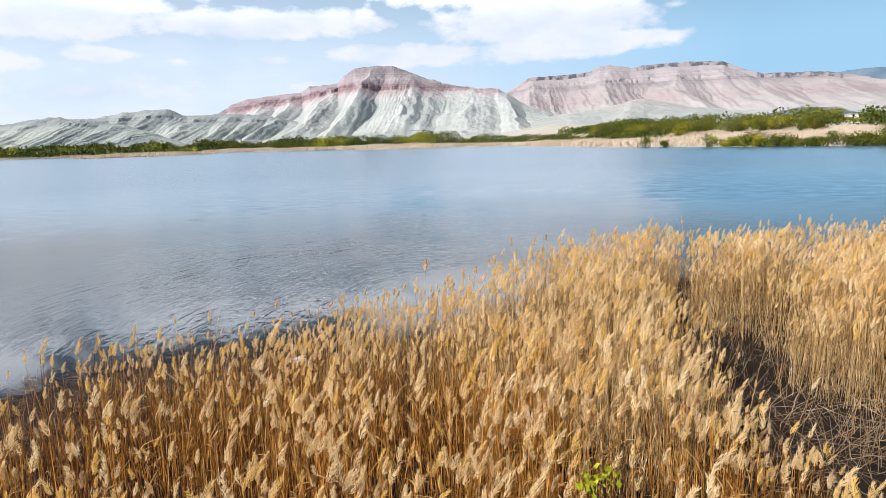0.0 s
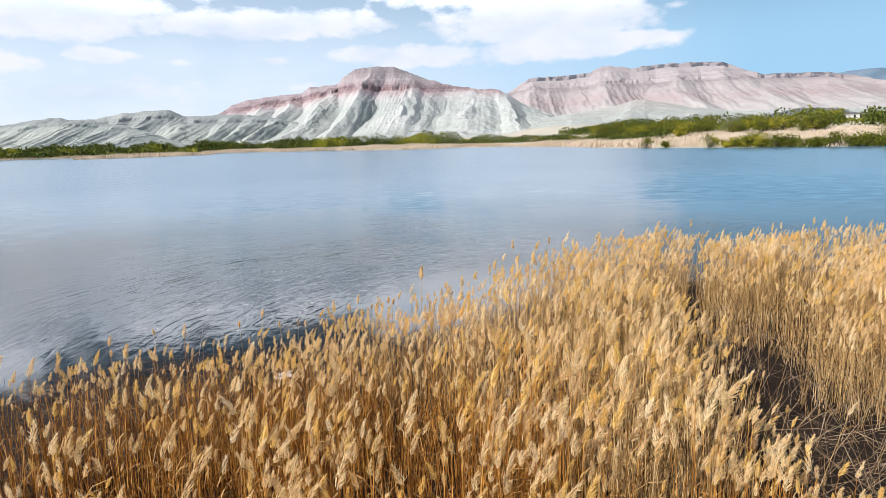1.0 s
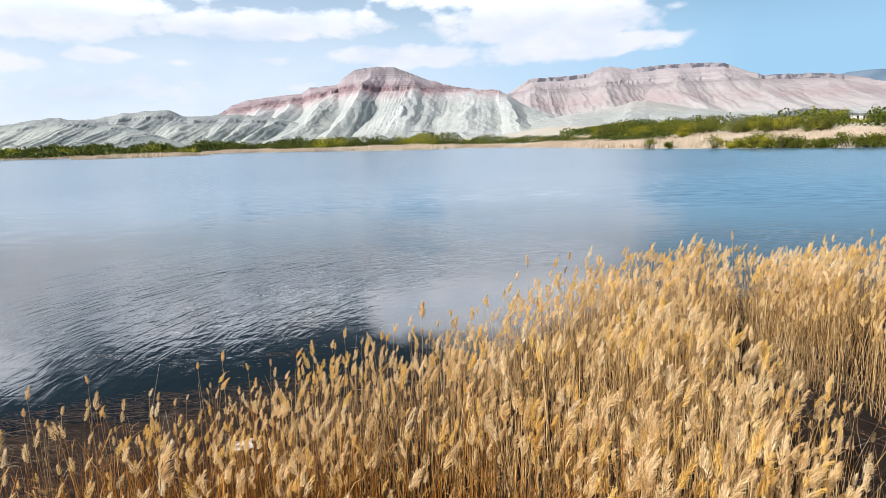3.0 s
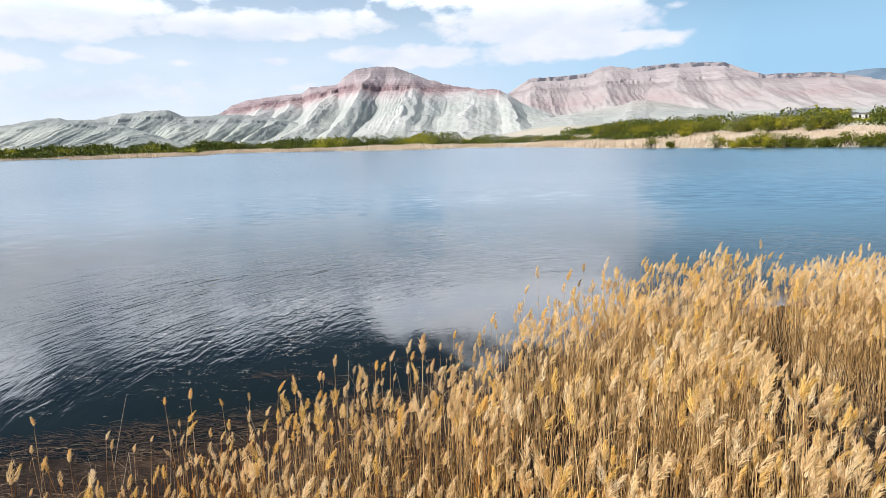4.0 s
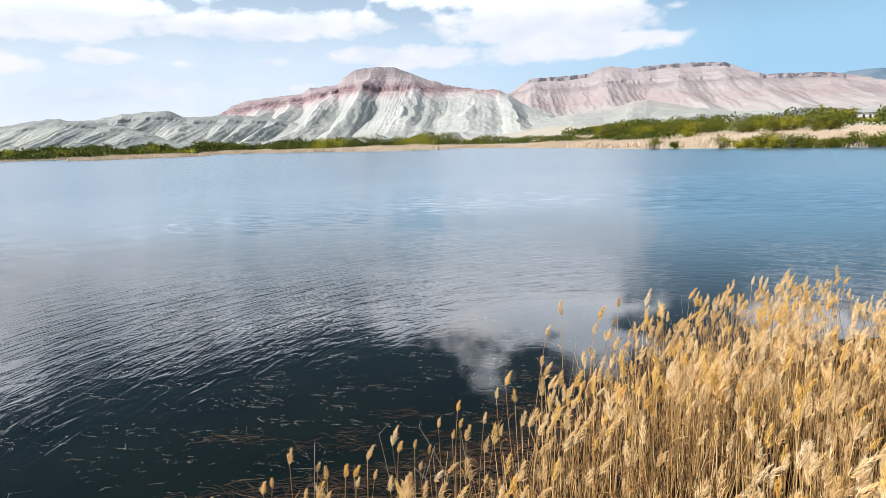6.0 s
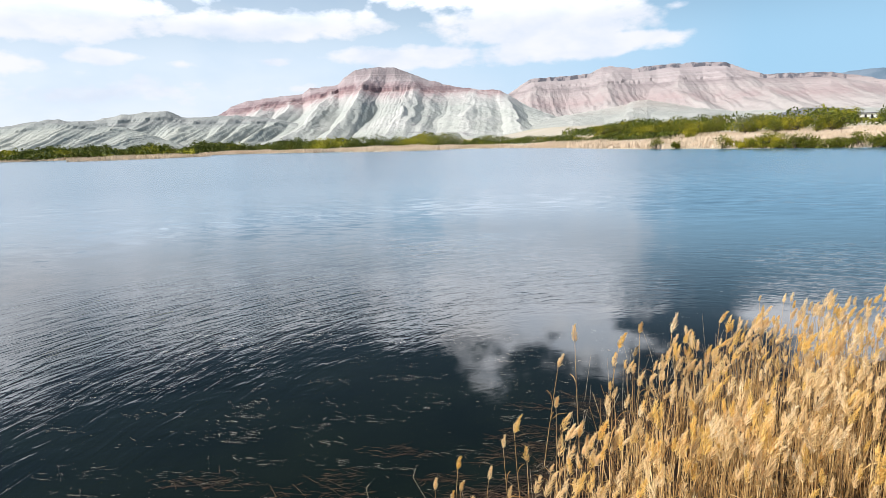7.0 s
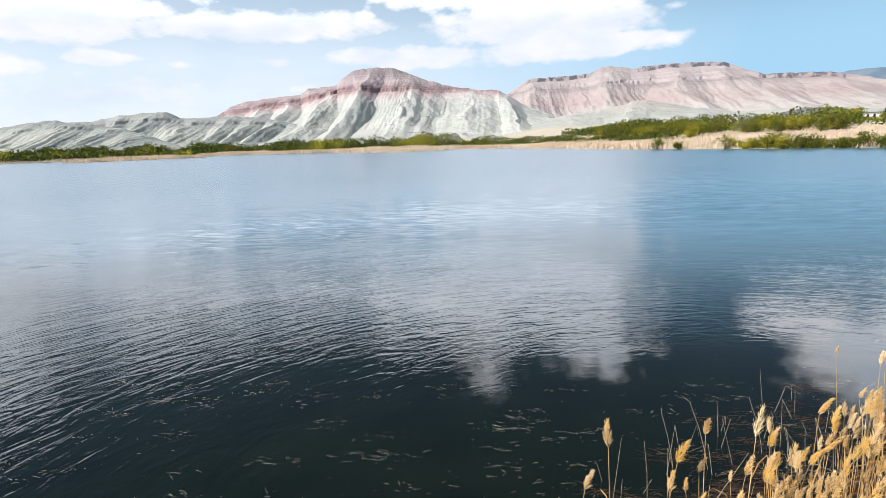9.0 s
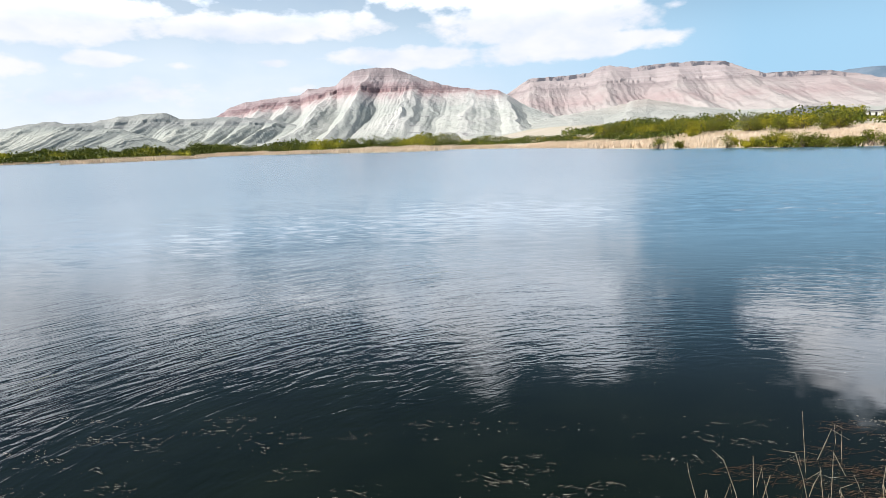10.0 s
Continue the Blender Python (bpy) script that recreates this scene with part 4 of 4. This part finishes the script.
rs = np.random.default_rng(660)
x = rs.uniform(-9, 12, 13000)
y = canopy_edge(x) - 1.5 + rs.random(len(x)) * (near_shore(x) + 1.2 - canopy_edge(x) + 1.5)
dens = np.clip(0.6 + vnoise(x * 0.8, y * 0.8, 91, 3) * 1.3, 0, 1) * np.clip((near_shore(x) + 1.0 - y) / 1.4, 0.05, 1)
keep = rs.random(len(x)) < dens
x, y = x[keep], y[keep]
z = np.maximum(ground_z(x, y), 0.0) + rs.uniform(0.004, 0.10, len(x))
strew("reed_litter", "fallen brown reed litter along the water's edge", "litter", x, y, z, M_LITTER, rs)

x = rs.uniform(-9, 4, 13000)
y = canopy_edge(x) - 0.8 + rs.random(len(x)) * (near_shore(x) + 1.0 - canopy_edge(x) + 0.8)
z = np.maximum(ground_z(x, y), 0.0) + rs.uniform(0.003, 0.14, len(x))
strew("rotting_debris", "dark rotting reed debris on the wet bank", "litter", x, y, z, M_DEBRIS_SHADE, rs, big=0.8)

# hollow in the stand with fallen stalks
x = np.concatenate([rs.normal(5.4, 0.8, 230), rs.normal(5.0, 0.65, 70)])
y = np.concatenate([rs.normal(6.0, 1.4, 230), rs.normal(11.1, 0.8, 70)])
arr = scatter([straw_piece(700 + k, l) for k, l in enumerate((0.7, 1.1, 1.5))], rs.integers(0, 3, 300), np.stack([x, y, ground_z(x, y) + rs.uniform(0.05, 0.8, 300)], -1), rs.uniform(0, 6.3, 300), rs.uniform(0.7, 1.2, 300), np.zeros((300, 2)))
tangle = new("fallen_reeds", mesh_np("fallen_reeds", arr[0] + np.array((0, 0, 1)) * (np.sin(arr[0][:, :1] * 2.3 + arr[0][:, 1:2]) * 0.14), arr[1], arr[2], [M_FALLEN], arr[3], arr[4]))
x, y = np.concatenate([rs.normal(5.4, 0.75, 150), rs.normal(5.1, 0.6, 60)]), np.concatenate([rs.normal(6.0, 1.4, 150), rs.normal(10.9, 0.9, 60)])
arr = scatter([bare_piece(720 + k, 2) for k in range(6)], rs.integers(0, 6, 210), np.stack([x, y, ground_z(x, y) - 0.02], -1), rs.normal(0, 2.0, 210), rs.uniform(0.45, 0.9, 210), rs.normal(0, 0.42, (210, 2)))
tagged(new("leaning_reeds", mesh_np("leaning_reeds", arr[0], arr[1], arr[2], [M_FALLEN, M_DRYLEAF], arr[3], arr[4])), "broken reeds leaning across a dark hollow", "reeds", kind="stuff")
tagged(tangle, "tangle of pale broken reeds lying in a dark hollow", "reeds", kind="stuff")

# scraps afloat, in loose rafts
cx, cy = rs.uniform(-9, 9, 200), rs.uniform(14, 22.5, 200)
cy = np.maximum(cy, near_shore(cx) + rs.uniform(0.2, 1.0, 200))
fx, fy = [], []
for a0, b0 in zip(cx, cy):
    k = rs.integers(3, 26)
    fx.append(rs.normal(a0, 0.28, k))
    fy.append(rs.normal(b0, 0.09, k))
k = 420
fx.append(rs.uniform(-9, 9, k))
fy.append(near_shore(fx[-1]) + rs.exponential(2.2, k))
fx, fy = np.concatenate(fx), np.concatenate(fy)
strew("floating_scraps", "pale reed scraps floating on the lake", "litter", fx, fy, np.full(len(fx), 0.003), M_FLOAT, rs, big=0.24)
wx_ = np.concatenate([rs.uniform(-5, 7, 34), rs.normal(2.2, 2.2, 46)])
wy_ = near_shore(wx_) + rs.uniform(0.1, 3.6, 80) * np.concatenate([np.ones(34), np.full(46, 0.7)])
gx_ = np.concatenate([rs.normal(a0, 0.22, 28) for a0 in wx_])
gy_ = np.concatenate([rs.normal(b0, 0.10, 28) for b0 in wy_])
strew("drowned_weed", "reddish brown weed mats at the surface of the shallows", "water weed", gx_, gy_, np.full(len(gx_), 0.002), M_WEED, rs, big=0.55)


# ---- shrub and scrap among the reeds ----
def leaf_cards(pc, centre, radius, count, size, rs, flat=0.7, mat=0):
    for k in range(count):
        d = rs.normal(0, 1, 3)
        d = d / np.linalg.norm(d) * rs.random() ** 0.4
        p = centre + d * np.array((radius, radius, radius * flat))
        u = unit(rs.normal(0, 1, 3) + np.array((0, 0, 0.4)))
        w = unit(np.cross(u, rs.normal(0, 1, 3)))
        s = size * rs.uniform(0.6, 1.3)
        pc.add(([p - w * s * 0.32, p + u * s * 0.5 - w * s * 0.05, p + w * s * 0.32, p - u * s * 0.5], [(0, 1, 2, 3)], []), mat)


def bush(name, label, height, width, lobes, leaves, size, material, seed, category="bush", group="bushes on the far bank"):
    """A bush or small tree: forked limbs and a crown of leaf sprays with gaps."""
    rs = np.random.default_rng(seed)
    root = new(name)
    tagged(root, label, category, group)
    tr, cr = Piece(), Piece()
    for k in range(lobes):
        f = rs.uniform(0, 2 * math.pi)
        rr = width * 0.5 * rs.random() ** 0.6 * 0.75
        c = np.array((math.cos(f) * rr, math.sin(f) * rr, height * rs.uniform(0.22, 0.84) * (1 - 0.35 * rr / (width * 0.5))))
        foot = np.array((rs.normal(0, 0.05 * width), rs.normal(0, 0.05 * width), -0.1))
        mid = foot * 0.6 + c * 0.4 + np.array((0, 0, height * 0.1))
        tr.add(tube([foot, mid, c], [0.022 * height, 0.013 * height, 0.004 * height], 3), 0)
        leaf_cards(cr, c, width * rs.uniform(0.15, 0.27), leaves // lobes, size, rs, 0.85)
    v, q, t, mq, mt = tr.arrays()
    part("trunk", mesh_np("trunk", v, q, t, [M_BARK], smooth=True), root)
    v, q, t, mq, mt = cr.arrays()
    part("crown", mesh_np("crown", v, q, t, [material]), root)
    return root


shrub = bush("shrub", "small shrub with bright yellow-green leaves among reeds", 2.35, 0.66, 14, 320, 0.07, M_SHRUB, 800, "shrub", "")
shrub.matrix_basis = Matrix.Translation((1.58, 2.65, float(ground_z(np.array(1.58), np.array(2.65))))) @ Matrix.Scale(1.0, 4)

bm = bmesh.new()
bmesh.ops.create_grid(bm, x_segments=14, y_segments=8, size=0.5)
for v in bm.verts:
    nz = noise.noise(v.co * 5)
    v.co = Vector((v.co.x * 0.26 * (1 + 0.25 * noise.noise(v.co * 3 + Vector((4, 1, 2)))), v.co.y * 0.15 * (1 + 0.3 * nz), nz * 0.018))
solid = bmesh.ops.solidify(bm, geom=bm.faces[:], thickness=0.012)
me = bpy.data.meshes.new("scrap")
bm.to_mesh(me)
bm.free()
me.materials.append(M_SCRAP)
scrap = new("scrap_board", me)
tagged(scrap, "flat bleached scrap caught among the reed stalks", "scrap")
scrap.matrix_basis = pose(-2.5, 8.25, 1.28, 18, -6, 12)

# ---- far bank ----
protos_b = []
for k in range(7):
    hh = (2.6, 3.2, 3.8, 3.0, 4.2, 2.4, 3.4)[k]
    protos_b.append(bush("bush", "rounded olive-green tamarisk bush on the far shore", hh, hh * 1.35, 18, 800, 0.35, M_BUSH, 820 + k))
protos_t = [bush("tree", "broad olive-green tree behind the far shore", hh, hh * 1.3, 28, 950, 0.40, mt_, 840 + k, "tree", "trees behind the far bank")
            for k, (hh, mt_) in enumerate(((5.5, M_BUSH), (6.5, M_BUSH), (5.0, M_BUSH), (6.8, M_GREYBUSH)))]


def plant(protos, used, k, x, y, s, yaw):
    m = Matrix.Translation((x, y, float(ground_z(np.array(x), np.array(y))))) @ pose(0, 0, 0, 0, 0, yaw) @ Matrix.Scale(s, 4)
    p = protos[k]
    if k not in used:
        used.add(k)
        p.matrix_basis = m
    else:
        copy_thing(p, m @ Matrix.Diagonal((*[1 / c for c in p.scale], 1)))


rs = np.random.default_rng(860)
used_b, used_t = set(), set()
for k, x, scale in ((2, 48.0, 0.95), (5, 52.0, 1.05), (4, 60.0, 0.92), (5, 62.9, 0.7)):
    plant(protos_b, used_b, k, x, float(far_shore(x)) + 1.0, scale, rs.uniform(0, 360))
x = 64.5
while x < 112:
    y = float(far_shore(x)) + rs.uniform(0.5, 6.0)
    plant(protos_b, used_b, int(rs.integers(0, 7)), x, y, rs.uniform(0.75, 1.25), rs.uniform(0, 360))
    x += rs.uniform(0.6, 1.4)
for k in range(105):
    x = rs.uniform(46, 175)
    y = float(far_shore(x)) + rs.uniform(72, 135)
    if abs(x - 0.535 * y) < 6:
        continue
    plant(protos_t, used_t, int(rs.choice(4, p=[0.33, 0.33, 0.24, 0.10])), x, y, rs.uniform(0.75, 1.1), rs.uniform(0, 360))
for k in range(46):
    x = rs.uniform(18, 70)
    y = float(far_shore(x)) + rs.uniform(50, 82)
    plant(protos_b, used_b, int(rs.integers(0, 7)), x, y, rs.uniform(0.8, 1.3) * min(1.0, 0.30 + max(0.0, x - 18) / 55), rs.uniform(0, 360))


for x, off, s in ((-212, 30, 1.5), (-206, 33, 1.3), (-330, 22, 1.4), (-300, 20, 1.1), (-352, 24, 1.6), (-150, 30, 1.0), (-262, 24, 1.1)):
    plant(protos_t, used_t, int(rs.integers(0, 3)), x, float(far_shore(x)) + off, s, rs.uniform(0, 360))


def band(name, label, category, x0, x1, off0, off1, n, height, size, mat, seed, lumps=0.05):
    """A belt of scrub along the far shore, made of leaf sprays in uneven mounds."""
    rs = np.random.default_rng(seed)
    x = rs.uniform(x0, x1, n)
    y = far_shore(x) + rs.uniform(off0, off1, n) + (np.interp(x, [0, 28], [0, 20]) if off0 == 26 else 0)
    clear = (np.abs(x - 0.535 * y) > 3.5) | (height < 1.5)
    x, y = x[clear], y[clear]
    n = len(x)
    mound = np.clip(0.70 + vnoise(x * lumps, y * lumps, seed, 4, 0.7) * 1.7, 0.18, 1.7)
    z = ground_z(x, y) + rs.random(n) ** 0.7 * height * mound * np.interp(x, [-420, -150, -40, 10, 45, 70], [2.3, 1.75, 1.4, 0.62, 0.55, 1.0])
    u = rs.normal(0, 1, (n, 3)) + np.array((0, 0, 0.5))
    u /= np.linalg.norm(u, axis=1)[:, None]
    w = np.cross(u, rs.normal(0, 1, (n, 3)))
    w /= np.linalg.norm(w, axis=1)[:, None]
    s = (size * rs.uniform(0.5, 1.3, n) * np.interp(x, [-400, -60, 20], [2.2, 1.5, 1.0]))[:, None]
    p = np.stack([x, y, z], -1)
    v = np.stack([p - w * s * 0.4, p + u * s * 0.5, p + w * s * 0.4, p - u * s * 0.5], 1).reshape(-1, 3)
    ob = new(name, mesh_np(name, v, np.arange(n * 4).reshape(-1, 4), np.zeros((0, 3)), [mat]))
    return tagged(ob, label, category, kind="stuff")


band("far_scrub", "dark green scrub belt along the far bank", "scrub", -420, 62, 26, 62, 84000, 3.8, 0.62, M_HEDGE, 900)
band("far_scrub", "olive scrub on the rising bank behind the meadow", "scrub", 40, 210, 95, 175, 26000, 4.2, 0.9, M_HEDGE, 902)
band("far_scrub", "low green scrub at the western shore", "scrub", -620, -235, 4, 40, 16000, 3.0, 1.0, M_HEDGE, 905)

band("far_scrub", "low yellow-green scrub between the shore bushes", "scrub", 62, 150, 0, 9, 9000, 2.0, 0.5, M_BUSH, 907, 0.12)
band("far_scrub", "low dry scrub on the slope before the shed", "scrub", 120, 230, 60, 190, 9000, 1.2, 0.8, M_HEDGE, 908)


def blades(name, label, x0, x1, off0, off1, n, height, width, seed, gate=None):
    rs = np.random.default_rng(seed)
    x = rs.uniform(x0, x1, n)
    y = far_shore(x) + rs.uniform(off0, off1, n)
    if gate is not None:
        x, y = gate(rs, n)
    z = ground_z(x, y)
    keep = z > -0.25
    x, y, z = x[keep], y[keep], z[keep]
    n = len(x)
    h = height * rs.uniform(0.6, 1.15, n) * np.clip(0.8 + vnoise(x * 0.08, y * 0.08, seed, 3) * 0.7, 0.25, 1.2) * np.interp(x, [-60, 0, 60], [1, 0.62, 0.8])
    f = rs.uniform(0, math.pi, n)
    wx, wy = np.cos(f) * width, np.sin(f) * width
    lx, ly = rs.normal(0.1, 0.2, n), rs.normal(0, 0.2, n)
    v = np.stack([np.stack([x - wx, y - wy, z], -1), np.stack([x + wx, y + wy, z], -1), np.stack([x + lx, y + ly, z + h], -1)], 1).reshape(-1, 3)
    ob = new(name, mesh_np(name, v, np.zeros((0, 4)), np.arange(n * 3).reshape(-1, 3), [M_FARREED]))
    return tagged(ob, label, "reeds", kind="stuff")


blades("far_reeds", "beige reed fringe along the far shore", -420, 50, -1, 24, 30000, 2.0, 0.28, 910)
blades("far_reeds", "pale dry reed meadow behind the far bushes", 18, 170, 1, 95, 52000, 1.5, 0.11, 915)
blades("far_reeds", "beige reeds on a low spit", 0, 1, 0, 1, 22000, 2.0, 0.28, 920,
       lambda rs, n: (np.concatenate([rs.uniform(-270, -175, n // 2), rs.uniform(-105, -20, n - n // 2)]), np.concatenate([rs.uniform(365, 420, n // 2), rs.uniform(320, 440, n - n // 2)])))


# ---- shed ----
def box(bm, x0, x1, y0, y1, z0, z1):
    m = Matrix.Translation(((x0 + x1) / 2, (y0 + y1) / 2, (z0 + z1) / 2)) @ Matrix.Diagonal((x1 - x0, y1 - y0, z1 - z0, 1))
    bmesh.ops.create_cube(bm, size=1.0, matrix=m)


def box_part(name, dims, material, parent, label="", bevel=0.0):
    bm = bmesh.new()
    box(bm, *dims)
    if bevel:
        bmesh.ops.bevel(bm, geom=bm.edges[:], offset=bevel, segments=1, affect="EDGES")
    me = bpy.data.meshes.new(name)
    bm.to_mesh(me)
    bm.free()
    me.materials.append(material)
    return part(name, me, parent, label)


shed = new("shed")
tagged(shed, "small whitewashed shed with a dark flat roof among trees", "shed")
box_part("wall", (-3.6, -1.9, -0.2, 0.0, 0, 2.6), M_SHEDWALL, shed)
box_part("wall", (-0.9, 0.9, -0.2, 0.0, 0, 2.6), M_SHEDWALL, shed)
box_part("wall", (1.9, 3.6, -0.2, 0.0, 0, 2.6), M_SHEDWALL, shed)
box_part("wall", (-3.6, 3.6, 4.0, 4.2, 0, 2.6), M_SHEDWALL, shed)
box_part("wall", (-3.6, -3.4, 0.0, 4.0, 0, 2.6), M_SHEDWALL, shed)
box_part("wall", (3.4, 3.6, 0.0, 4.0, 0, 2.6), M_SHEDWALL, shed)
box_part("lintel", (-3.6, 3.6, -0.21, 0.01, 2.1, 2.62), M_SHEDWALL, shed)
box_part("roof", (-4.4, 4.4, -0.9, 4.7, 2.63, 3.1), M_SHEDROOF, shed, "dark weathered flat roof", 0.05)
# near-black panels behind the door openings imitate the unlit interior
box_part("doorway", (-1.9, -0.9, 0.3, 0.4, 0, 2.1), M_DOOR_SHADE, shed, "dark panel standing in for the shade inside an open doorway")
box_part("doorway", (0.9, 1.9, 0.3, 0.4, 0, 2.1), M_DOOR_SHADE, shed, "dark panel standing in for the shade inside an open doorway")
shed.matrix_basis = pose(190, 352, float(ground_z(np.array(190.0), np.array(352.0))) - 0.1, 0, 0, -22)
